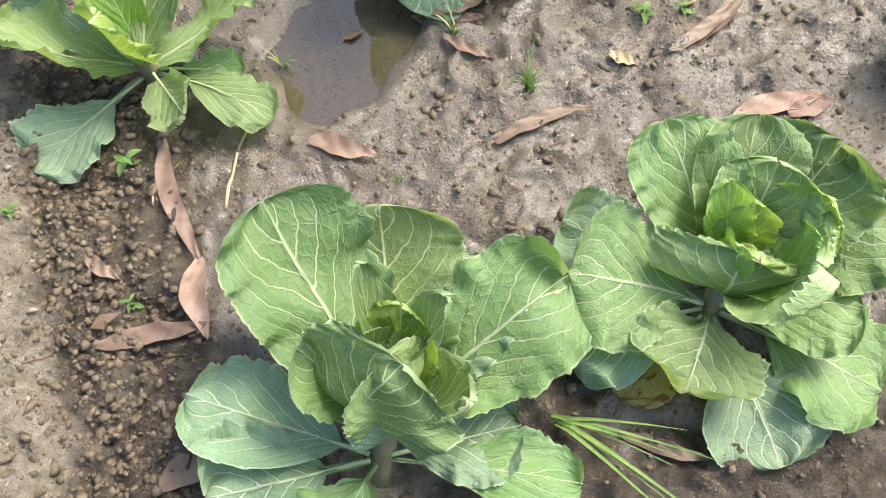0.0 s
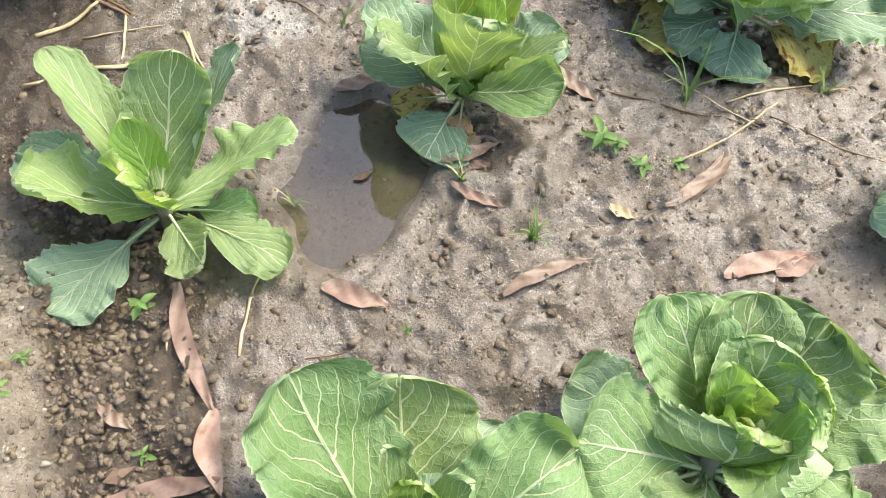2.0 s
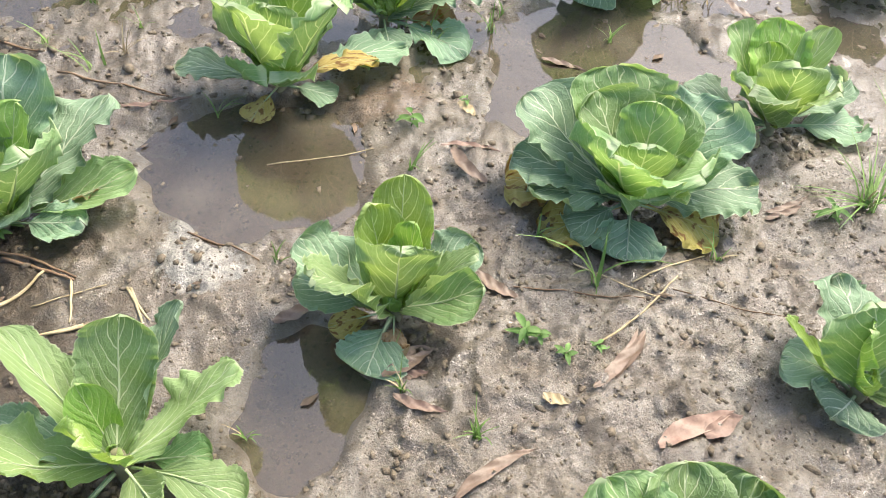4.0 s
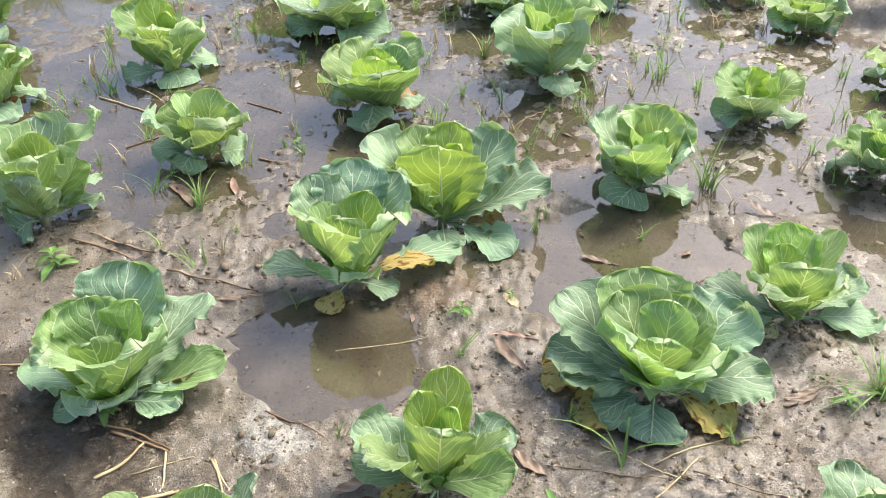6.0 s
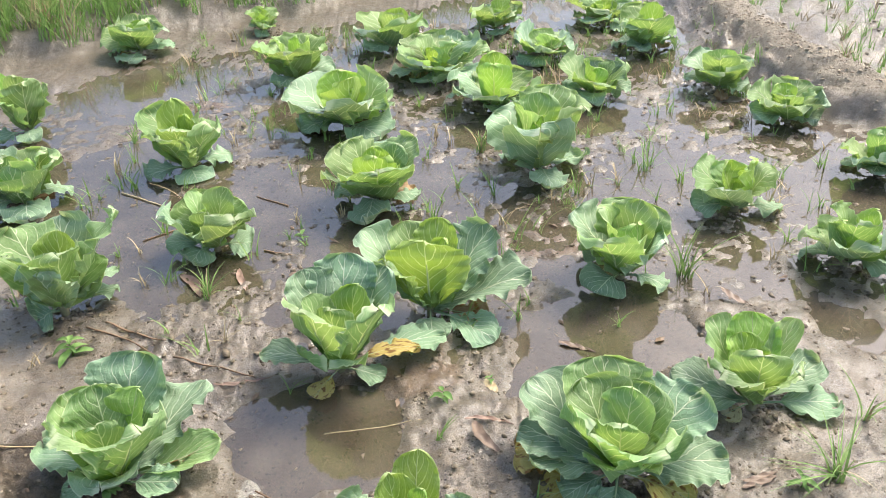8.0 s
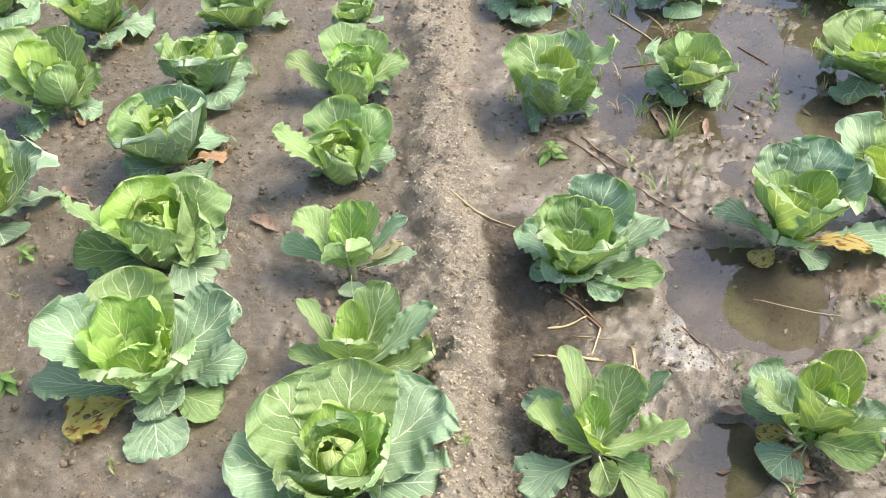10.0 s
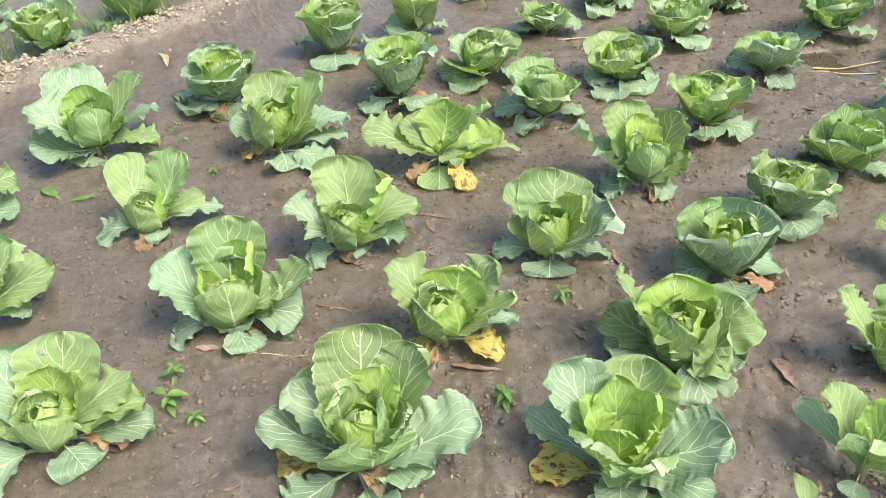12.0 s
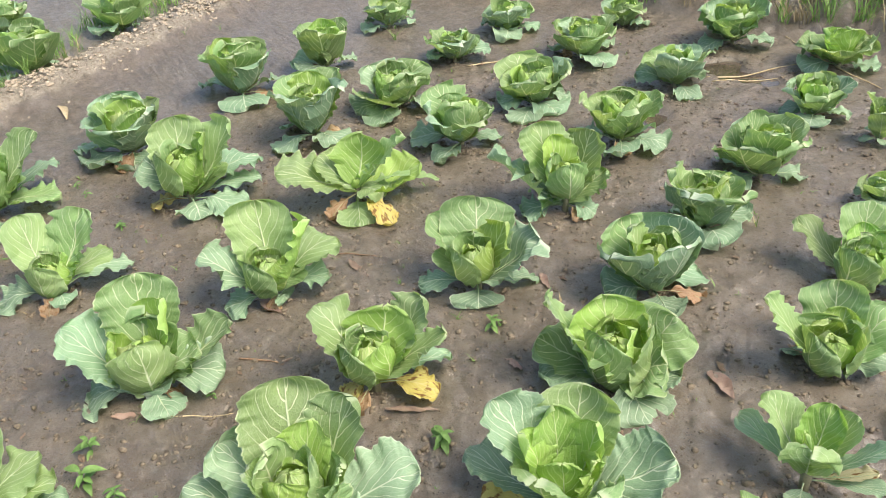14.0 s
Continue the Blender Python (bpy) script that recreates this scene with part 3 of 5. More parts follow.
    R, Z = r[:, None] - up * tz[:, None], z[:, None] + up * tr[:, None]
    ca, sa_ = math.cos(radians(az)), math.sin(radians(az))
    verts = np.stack([R * ca - side * sa_, R * sa_ + side * ca, Z], -1).reshape(-1, 3)
    uvs = np.stack([U * 0.5 + 0.5, V], -1).reshape(-1, 2)
    mid = np.stack([r * ca - swing * sa_, r * sa_ + swing * ca, z], -1).tolist()
    return verts.tolist(), grid_faces(nu, nv), uvs, mid, v


def heart_leaf(az, size, middle, end, spread, flare, seed, nu, nv):
    """A young leaf wrapped round the heart: from below its middle up to (or past) its top."""
    rng = random.Random(seed)
    v, u = np.linspace(0, 1, nv), np.linspace(-1, 1, nu)
    U, V = np.meshgrid(u, v)
    theta = 2.6 + (end - 2.6) * V
    half = spread * blade_half_width(v, 0.0, 0.5)[:, None]
    p, q = rng.uniform(0, 6), rng.uniform(0, 6)
    margin = np.abs(U) ** 4 + step(V, 0.7, 1.0) * 0.8
    r = size * (1 + flare * step(V, 0.55, 1.0) * (0.6 + 0.4 * np.abs(U)) + 0.09 * margin * np.sin(9 * V + 5 * U + p) + 0.06 * margin * np.sin(26 * V + 17 * U + q) + 0.06 * margin * (lattice(np.arange(nv)[:, None] + 0 * U, np.arange(nu)[None, :] + seed + 0 * V, 5) - 0.5))
    r = r * (1 + 0.16 * (value_noise(U * 0.4 + seed, V + seed * 1.7, 0.2, 91) - 0.5) + 0.05 * (1 - np.abs(U)) ** 4)
    a = radians(az) + U * half
    X, Y, Z = r * np.sin(theta) * np.cos(a), r * np.sin(theta) * np.sin(a), middle + r * np.cos(theta) * 1.05
    return np.stack([X, Y, Z], -1).reshape(-1, 3).tolist(), grid_faces(nu, nv), np.stack([U * 0.5 + 0.5, V], -1).reshape(-1, 2)


PLACES = []


def cabbage(x, y, leaves, label, seed, fine=1, stem_h=0.05, heart=0.05, headed=True, lean=(0.0, 0.0), heart_z=0.0):
    """A cabbage plant whose crown stands lean off its root. leaves: (tint, azimuth, reach, tip height, width), seen from the crown,
    and, where they are known, (curve, cup, roll, curl) after these."""
    z0 = ground_z(x, y)
    plant = new("cabbage")
    plant.matrix_world = pose(x, y, max(z0, -0.004) - 0.002)
    tagged(plant, label, "cabbage", "cabbages in the field")
    PLACES.append((x, y))
    rng = random.Random(seed)
    lx, ly = lean
    verts, faces = tube([(0, 0, -0.02), (lx * 0.4 + 0.002, ly * 0.4, stem_h * 0.5), (lx, ly + 0.001, stem_h), (lx, ly, stem_h + 0.02)], [0.014, 0.013, 0.016, 0.006], 8)
    child("stem", mesh_of("stem", verts, faces, STEM), plant)
    nu, nv = {1: (15, 30), 2: (19, 44), 3: (29, 72)}[fine]
    leaves = sorted([f for f in leaves if f[0] != "h"], key=lambda f: (f[3] - f[2] * 0.3))
    tops = sorted(f[3] for f in leaves)
    middle = heart_z or max(stem_h + heart * 0.8, tops[-3] * 0.60 - heart * 0.45)
    turn = rng.uniform(0, 360)
    if not headed:
        heart, middle = heart * 0.65, heart_z or stem_h + heart * 0.75
    if headed:
        wraps = [("h", 0, 0.80, -0.3, 1.5, 0.0), ("h", 130, 0.90, 0.15, 1.45, 0.05), ("i", 245, 1.0, 0.45, 1.35, 0.12), ("i", 60, 1.18, 0.62, 1.3, 0.26), ("m", 185, 1.28, 0.66, 1.25, 0.34), ("m", 310, 1.38, 0.72, 1.2, 0.42)]
    else:
        wraps = [("h", 0, 0.80, 0.35, 1.2, 0.1), ("i", 130, 1.0, 0.5, 1.1, 0.25), ("i", 250, 1.2, 0.55, 1.0, 0.4)]
    for j, (tint, a, grow, end, spread, flare) in enumerate(wraps):
        hv, hf, huv = heart_leaf(turn + a + rng.uniform(-15, 15), heart * grow, middle, end + rng.uniform(-0.1, 0.1), spread, flare, seed * 17 + j, nu, nv)
        hv = [(p + lx, q + ly, r) for p, q, r in hv]
        child("heart_leaf", mesh_of("heart_leaf", hv, hf, LEAF[tint], True, huv), plant)
    count = len(leaves)
    for i, (tint, az, reach, tip, width, *shape) in enumerate(leaves):
        h = i / max(count - 1, 1)
        slope = math.atan2(tip - stem_h, max(reach, 0.01))
        low, dead = slope < 0.35, tint in "ydp"
        if tint == "i":
            curve, cup, neck, curl = rng.uniform(16, 28), rng.uniform(0.8, 1.1), 0.0, rng.uniform(0.0, 0.06)
            wider = 1.4
        elif low or dead:
            curve, cup, neck, curl = rng.uniform(-26, -10), rng.uniform(0.0, 0.45), 0.28 if tip < 0.06 else 0.15, 0.0
            wider = 1.15
        else:
            curve, cup, neck, curl = rng.uniform(12, 24) if headed else rng.uniform(4, 14), rng.uniform(0.4, 0.75), 0.03, rng.uniform(0.03, 0.12)
            wider = 1.32
        roll = rng.uniform(-14, 14)
        if shape:
            curve, cup, roll, curl, wider = *shape, 1.0 if low else 1.16
        base = (0.010 * (1 - h) + 0.003, stem_h * (0.55 + 0.6 * h))
        ruffle = {"o": 1.2, "m": 1.0, "g": 1.0, "i": 0.9, "h": 0.8, "y": 1.3, "d": 2.4, "p": 1.0}[tint] * rng.uniform(0.8, 1.3)
        vs, fs, uvs, mid, v = leaf_parts(az, reach, tip, width * wider, curve, cup, ruffle, base, seed * 31 + i, nu, nv, neck, roll, 0.62 if tint in "ih" else 0.64 if low or dead else 0.74, curl)
        floor = 0.005 + 0.0015 * (i % 4)
        s = 0.35 if low else 1.0
        vs = [(a + lx * s, b + ly * s, max(c, floor)) for a, b, c in vs]
        words = {"y": "yellowed spotted lower leaf", "d": "withered brown lower leaf", "p": "bleached cream dead leaf"}.get(tint, "")
        leaf = child("leaf", mesh_of("leaf", vs, fs, LEAF[tint], True, uvs), plant, words)
        if abs(reach) + tip > 0.09:
            pick = list(range(0, nv - 1, 2))
            pts = [(mid[j][0] + lx * s, mid[j][1] + ly * s, max(mid[j][2], floor)) for j in pick]
            rad = [max(0.0004, 0.0034 * (1 - v[j]) ** 1.3 * (0.5 + width * 3.5)) for j in pick]
            tv, tf = tube(pts, rad, 6)
            child("midrib", mesh_of("midrib", tv, tf, STALK), leaf)
    return plant


def grown(spread, height, seed, headed):
    """Leaves of an ordinary plant of that spread and height: flat outer ring, upright leaves, young inner leaves.
    An open plant spreads a few broad fans; a headed one cups them round its heart."""
    rng = random.Random(seed)
    half, out = spread / 2, []
    n = rng.choice((3, 4, 4))
    a0 = rng.uniform(0, 360)
    for i in range(n):
        out.append(("o", a0 + i * 360 / n + rng.uniform(-35, 35), half * rng.uniform(0.85, 1.2), rng.uniform(0.01, 0.06), half * rng.uniform(0.65, 0.95)))
    a0 += rng.uniform(20, 50)
    if headed:
        n = rng.choice((4, 5, 5))
        for i in range(n):
            out.append(("o" if rng.random() < 0.35 else "m", a0 + i * 360 / n + rng.uniform(-20, 20), half * rng.uniform(0.55, 0.85), height * rng.uniform(0.75, 1.12), half * rng.uniform(0.85, 1.1)))
    else:
        n = rng.choice((4, 4, 5))
        for i in range(n):
            out.append(("o" if rng.random() < 0.3 else "m", a0 + i * 360 / n + rng.uniform(-22, 22), half * rng.uniform(0.72, 1.08), height * rng.uniform(0.58, 0.98), half * rng.uniform(1.1, 1.4), rng.uniform(2, 12), rng.uniform(0.25, 0.6), rng.uniform(-12, 12), rng.uniform(0.02, 0.10)))
    n = rng.choice((2, 3))
    a0 += rng.uniform(30, 60)
    for i in range(n):
        out.append(("m" if rng.random() < 0.5 else "i", a0 + i * 360 / n + rng.uniform(-25, 25), half * rng.uniform(0.25, 0.5), height * rng.uniform(0.8, 1.1), half * rng.uniform(0.6, 0.8)))
    a0 += 50
    out.append(("i", a0 + rng.uniform(-30, 30), half * rng.uniform(0.1, 0.2), height * rng.uniform(0.75, 0.9), half * rng.uniform(0.5, 0.6)))
    if rng.random() < 0.55:
        out.append((rng.choice("yddd"), rng.uniform(0, 360), half * rng.uniform(0.7, 1.0), 0.006, half * 0.35))
    return out


# ---- the plants that the camera passes nearest ----
cabbage(-0.009, 0.265, [
    ("g", 124, 0.222, 0.180, 0.150, 14, 0.6, 8, 0.03), ("m", 90, 0.200, 0.145, 0.168, 16, 0.6, 0, 0.03), ("o", 59, 0.236, 0.110, 0.130, 6, 0.45, -8, 0.03),
    ("g", 32, 0.218, 0.140, 0.145, 8, 1.0, 16, 0.10), ("o", 164, 0.214, 0.060, 0.130, -6, 0.6, 10, 0.0), ("o", 197, 0.178, 0.055, 0.145, -8, 0.4, -6, 0.0),
    ("g", 220, -0.020, 0.195, 0.155, 50, 0.35, 16, 0.0), ("g", 105, 0.105, 0.200, 0.050, 10, 1.5, 30, 0.02), ("g", 55, 0.090, 0.200, 0.055, 10, 1.5, -40, 0.02),
    ("i", 73, 0.072, 0.165, 0.085, 16, 0.9, 0, 0.05), ("m", 128, 0.050, 0.160, 0.075, 18, 0.9, 10, 0.04), ("m", 350, 0.075, 0.160, 0.085, 24, 1.0, -15, 0.06),
    ("o", 8, 0.150, 0.060, 0.115, -6, 0.4, 0, 0.0), ("g", -10, 0.210, 0.055, 0.090, -10, 0.7, -15, 0.0), ("g", 242, 0.140, 0.070, 0.120, -8, 0.5, 0, 0.0),
    ("o", 296, 0.010, 0.140, 0.085, 44, 0.6, 10, 0.0), ("m", 318, -0.015, 0.175, 0.105, 44, 0.6, 0, 0.0), ("g", 160, 0.075, 0.175, 0.080, 18, 0.9, -20, 0.06)],
    "broad-leaved green cabbage plant beside the dry ridge", 101, 3, 0.06, 0.031, False, (0.012, 0.065))
cabbage(0.360, 0.440, [
    ("y", 222, 0.150, 0.008, 0.085, -8, 0.2, 0, 0.0), ("m", 118, 0.150, 0.165, 0.120, 18, 0.9, -18, 0.10), ("m", 84, 0.140, 0.165, 0.120, 18, 0.8, 0, 0.08),
    ("g", 44, 0.165, 0.145, 0.145, 14, 0.7, 0, 0.06), ("g", 16, 0.185, 0.125, 0.140, 14, 0.7, 0, 0.05), ("g", -32, 0.205, 0.028, 0.165, -8, 0.3, -6, 0.0),
    ("m", 174, 0.170, 0.095, 0.168, -4, 0.35, -8, 0.0), ("o", 148, 0.195, 0.050, 0.130, -10, 0.4, 0, 0.0), ("o", 196, 0.180, 0.050, 0.130, -8, 0.4, 0, 0.0),
    ("m", 244, 0.125, 0.075, 0.150, -14, 0.25, 0, 0.0), ("o", 288, 0.190, 0.020, 0.145, -8, 0.25, 8, 0.0), ("o", 60, 0.185, 0.080, 0.150, 4, 0.5, 0, 0.0),
    ("g", -8, 0.150, 0.090, 0.140, 6, 0.6, 0, 0.03), ("m", 238, 0.020, 0.140, 0.170, 44, 0.5, 14, 0.0), ("m", 322, 0.060, 0.160, 0.150, 28, 0.7, 0, 0.05),
    ("i", 122, 0.055, 0.180, 0.055, 14, 1.1, -30, 0.04), ("m", 70, 0.085, 0.160, 0.110, 20, 0.9, 0, 0.06), ("i", 30, 0.085, 0.155, 0.100, 20, 0.9, 0, 0.06),
    ("i", 345, 0.060, 0.145, 0.095, 26, 1.0, 0, 0.05), ("i", 95, 0.040, 0.150, 0.080, 20, 1.1, 0, 0.04), ("i", 250, 0.010, 0.140, 0.080, 30, 1.0, 0, 0.10), ("i", 190, 0.020, 0.150, 0.060, 24, 1.0, 0, 0.06)],
    "large rosette cabbage with pale veined leaves, yellow leaf below", 102, 3, 0.05, 0.030, False, (0.035, 0.045), 0.10)
cabbage(-0.318, 0.800, [
    ("m", 134, 0.180, 0.200, 0.078, 10, 0.9, 25, 0.06), ("m", 84, 0.130, 0.200, 0.105, 16, 0.7, 0, 0.05), ("o", 57, 0.170, 0.205, 0.052, 12, 1.3, -20, 0.06),
    ("m", 27, 0.180, 0.130, 0.085, 16, 0.9, -18, 0.08), ("i", 232, 0.020, 0.165, 0.105, 30, 0.8, 0, 0.10), ("m", 188, 0.150, 0.135, 0.110, 24, 0.9, 22, 0.02),
    ("i", 121, 0.065, 0.155, 0.060, 14, 0.9, 0, 0.04), ("m", 306, 0.120, 0.070, 0.085, 14, 0.9, 28, 0.0), ("m", -22, 0.185, 0.030, 0.085, -14, 0.3, 0, 0.0),
    ("o", 229, 0.195, 0.012, 0.115, -6, 0.2, 0, 0.0), ("g", 5, 0.120, 0.012, 0.080, -6, 0.2, 0, 0.0), ("o", 160, 0.205, 0.060, 0.090, -10, 0.5, 0, 0.0)],
    "thin open cabbage plant with loose upright leaves", 103, 3, 0.05, 0.018, False)
cabbage(0.092, 1.018, [
    ("m", 196, 0.112, 0.185, 0.118, 16, 0.7, 24, 0.06), ("m", 268, 0.012, 0.200, 0.118, 17, 0.7, -6, 0.06), ("m", 345, 0.105, 0.190, 0.085, 13, 0.9, -22, 0.10),
    ("i", 75, 0.115, 0.210, 0.100, 11, 0.9, 0, 0.03), ("i", 112, 0.070, 0.205, 0.085, 10, 0.9, 10, 0.03), ("o", 150, 0.160, 0.130, 0.105, 10, 0.6, 0, 0.04),
    ("o", 160, 0.165, 0.065, 0.115, 4, 0.5, 0, 0.0), ("o", 30, 0.165, 0.085, 0.105, 6, 0.5, 0, 0.0), ("m", -12, 0.140, 0.085, 0.085, 10, 0.8, 30, 0.0),
    ("o", 239, 0.125, 0.010, 0.125, -6, 0.15, 0, 0.0), ("i", 40, 0.045, 0.180, 0.070, 10, 1.0, 0, 0.04), ("y", 186, 0.110, 0.008, 0.060, -6, 0.2, 0, 0.0), ("d", 262, 0.095, 0.008, 0.050, -6, 0.3, 0, 0.0)],
    "small upright cabbage with one low round leaf", 104, 3, 0.03, 0.026, False)
cabbage(-0.570, 1.320, [
    ("m", 222, 0.075, 0.235, 0.170, 14, 0.55, 10, 0.04), ("m", 328, 0.110, 0.235, 0.175, 14, 0.55, -8, 0.04), ("o", 275, 0.080, 0.110, 0.130, 8, 0.6, 0, 0.08),
    ("o", -18, 0.150, 0.040, 0.100, 4, 0.7, 12, 0.0), ("o", 80, 0.195, 0.235, 0.190, 10, 0.8, 0, 0.06), ("m", 105, 0.100, 0.220, 0.130, 11, 0.9, 0, 0.04), ("i", 50, 0.100, 0.215, 0.120, 11, 0.9, 0, 0.04),
    ("o", 155, 0.210, 0.070, 0.140, -4, 0.5, 0, 0.0), ("m", 10, 0.240, 0.080, 0.100, 8, 0.8, 20, 0.0), ("o", 42, 0.255, 0.160, 0.120, 10, 0.7, 0, 0.05),
    ("d", 25, 0.185, 0.030, 0.090, -8, 0.4, 0, 0.0), ("o", 190, 0.120, 0.020, 0.100, -8, 0.3, 0, 0.0), ("m", 280, 0.000, 0.195, 0.100, 14, 0.9, 0, 0.05), ("m", 140, 0.120, 0.215, 0.130, 10, 0.8, 0, 0.05)],
    "full green cabbage plant at the foot of the dry ridge", 105, 2, 0.03, 0.036, False)
cabbage(-0.070, 1.660, [
    ("m", 220, 0.085, 0.265, 0.190, 14, 0.45, 10, 0.04), ("m", 326, 0.130, 0.260, 0.180, 13, 0.5, -8, 0.05), ("m", 258, 0.105, 0.125, 0.160, 8, 0.6, 0, 0.08), ("o", 172, 0.215, 0.060, 0.100, -8, 0.5, 0, 0.0),
    ("o", 85, 0.180, 0.260, 0.170, 8, 0.7, 0, 0.06), ("o", 45, 0.180, 0.245, 0.150, 8, 0.7, 0, 0.06), ("o", 122, 0.155, 0.245, 0.150, 8, 0.8, 0, 0.06), ("i", 60, 0.090, 0.225, 0.120, 11, 0.9, 0, 0.04),
    ("m", 250, 0.010, 0.215, 0.100, 14, 0.9, 0, 0.05), ("m", 150, 0.080, 0.220, 0.110, 11, 0.9, 0, 0.04), ("o", 18, 0.300, 0.030, 0.125, -10, 0.3, 0, 0.0), ("y", 8, 0.215, 0.050, 0.080, -14, 0.3, 0, 0.0),
    ("o", -25, 0.125, 0.010, 0.080, -6, 0.2, 0, 0.0), ("y", 236, 0.125, 0.006, 0.080, -6, 0.2, 0, 0.0)],
    "tall cabbage with pale lower stalks and a yellow fallen leaf", 106, 2, 0.03, 0.036, False)
cabbage(0.180, 1.910, [
    ("i", 265, 0.010, 0.265, 0.215, 16, 0.45, 0, 0.04), ("o", 152, 0.205, 0.245, 0.150, 8, 0.8, 0, 0.06), ("i", 75, 0.120, 0.260, 0.130, 10, 0.8, 0, 0.04), ("m", 112, 0.135, 0.250, 0.135, 10, 0.8, 0, 0.05),
    ("o", 32, 0.220, 0.225, 0.170, 12, 0.6, 0, 0.06), ("o", 0, 0.280, 0.150, 0.140, 8, 0.5, 0, 0.10), ("o", -44, 0.235, 0.012, 0.125, -14, 0.3, 0, 0.0), ("o", -92, 0.130, 0.012, 0.115, -10, 0.3, 0, 0.0),
    ("d", -20, 0.175, 0.020, 0.080, -8, 0.4, 0, 0.0), ("m", 198, 0.110, 0.225, 0.140, 11, 0.8, 0, 0.06), ("i", 40, 0.060, 0.230, 0.100, 11, 0.9, 0, 0.04)],
    "cabbage with one broad glowing front leaf, drooping lower leaves", 107, 2, 0.03, 0.036, False)
cabbage(0.560, 1.212, [
    ("m", 212, 0.080, 0.205, 0.195, 14, 0.5, 6, 0.05), ("m", 306, 0.100, 0.175, 0.190, 13, 0.55, -6, 0.05), ("o", 131, 0.245, 0.160, 0.150, 10, 0.6, 0, 0.06), ("o", 152, 0.230, 0.085, 0.145, 2, 0.5, 0, 0.03),
    ("m", 88, 0.170, 0.215, 0.190, 10, 0.7, 0, 0.06), ("o", 24, 0.210, 0.175, 0.175, 12, 0.6, 0, 0.06), ("o", -4, 0.235, 0.070, 0.165, -4, 0.3, 0, 0.0), ("o", 175, 0.195, 0.070, 0.135, -4, 0.5, 0, 0.0),
    ("m", 120, 0.130, 0.200, 0.150, 10, 0.8, 0, 0.06), ("m", 60, 0.080, 0.200, 0.110, 11, 0.9, 0, 0.04), ("m", 250, 0.020, 0.185, 0.110, 16, 0.9, 0, 0.05), ("m", 45, 0.125, 0.190, 0.140, 10, 0.8, 0, 0.05),
    ("m", 260, 0.075, 0.120, 0.150, 8, 0.6, 0, 0.06), ("y", 156, 0.240, 0.020, 0.160, -8, 0.25, 0, 0.0), ("y", -165, 0.185, 0.008, 0.120, -8, 0.25, 0, 0.0), ("y", -30, 0.175, 0.008, 0.130, -8, 0.25, 0, 0.0),
    ("o", -108, 0.135, 0.008, 0.135, -8, 0.25, 0, 0.0), ("o", 205, 0.150, 0.030, 0.105, -6, 0.4, 0, 0.0)],
    "wide dark green cabbage with yellowed spotted bottom leaves", 108, 2, 0.045, 0.034, False)
cabbage(0.946, 1.418, [
    ("m", 205, 0.100, 0.175, 0.130, 13, 0.55, 8, 0.05), ("m", 252, 0.020, 0.195, 0.130, 16, 0.55, 0, 0.05), ("m", 312, 0.085, 0.170, 0.130, 13, 0.55, -8, 0.05), ("i", 75, 0.150, 0.190, 0.125, 10, 0.8, 0, 0.04),
    ("m", 118, 0.160, 0.185, 0.110, 8, 0.8, 0, 0.05), ("m", 42, 0.160, 0.195, 0.070, 12, 1.1, 0, 0.05), ("o", 155, 0.200, 0.070, 0.140, -2, 0.4, 0, 0.0), ("o", -8, 0.210, 0.020, 0.135, -6, 0.3, 0, 0.0),
    ("o", 16, 0.200, 0.090, 0.125, 4, 0.5, 0, 0.03), ("o", 180, 0.170, 0.060, 0.110, -4, 0.4, 0, 0.0), ("i", 100, 0.080, 0.180, 0.095, 11, 0.9, 0, 0.04), ("m", 240, 0.000, 0.160, 0.080, 14, 0.9, 0, 0.05),
    ("p", 200, 0.090, 0.010, 0.078, -6, 0.2, 0, 0.0)],
    "neat green cabbage with a pale leaf lying at its foot", 109, 2, 0.04, 0.030, False)
cabbage(0.801, 0.774, [("o", 85, 0.145, 0.14, 0.117), ("m", 94, 0.049, 0.18, 0.135), ("i", 152, 0.149, 0.15, 0.036), ("o", 145, 0.129, 0.05, 0.099), ("m", 20, 0.121, 0.14, 0.108), ("m", 0, 0.065, 0.1, 0.108), ("o", -146, 0.08, 0.04, 0.108), ("i", 138, 0.033, 0.166, 0.081)], "small cabbage plant with one rolled pale leaf", 110, 2, 0.04, 0.030, False)
cabbage(-0.786, 0.485, [
    ("m", 165, 0.190, 0.225, 0.205, 12, 0.6, 0, 0.05), ("m", 112, 0.190, 0.235, 0.205, 12, 0.6, 0, 0.05), ("o", 62, 0.265, 0.160, 0.200, 8, 0.6, 0, 0.06), ("o", 205, 0.240, 0.150, 0.170, 6, 0.6, 0, 0.04),
    ("m", -70, 0.070, 0.200, 0.200, 26, 0.5, 8, 0.03), ("m", 12, 0.105, 0.190, 0.185, 22, 0.6, -8, 0.04), ("m", 250, 0.110, 0.190, 0.150, 16, 0.8, 0, 0.04), ("i", 138, 0.090, 0.210, 0.120, 16, 0.9, 0, 0.04),
    ("i", 70, 0.090, 0.205, 0.120, 16, 0.9, 0, 0.04), ("o", 20, 0.240, 0.060, 0.170, -6, 0.4, 0, 0.0), ("o", 238, 0.260, 0.060, 0.150, -6, 0.4, 0, 0.0), ("o", -42, 0.220, 0.020, 0.170, -8, 0.3, 0, 0.0), ("d", 252, 0.130, 0.008, 0.070, -8, 0.4, 0, 0.0)],
    "very large round cabbage plant in the wet furrow", 111, 3, 0.04, 0.052, True, (0.0, 0.0), 0.135)
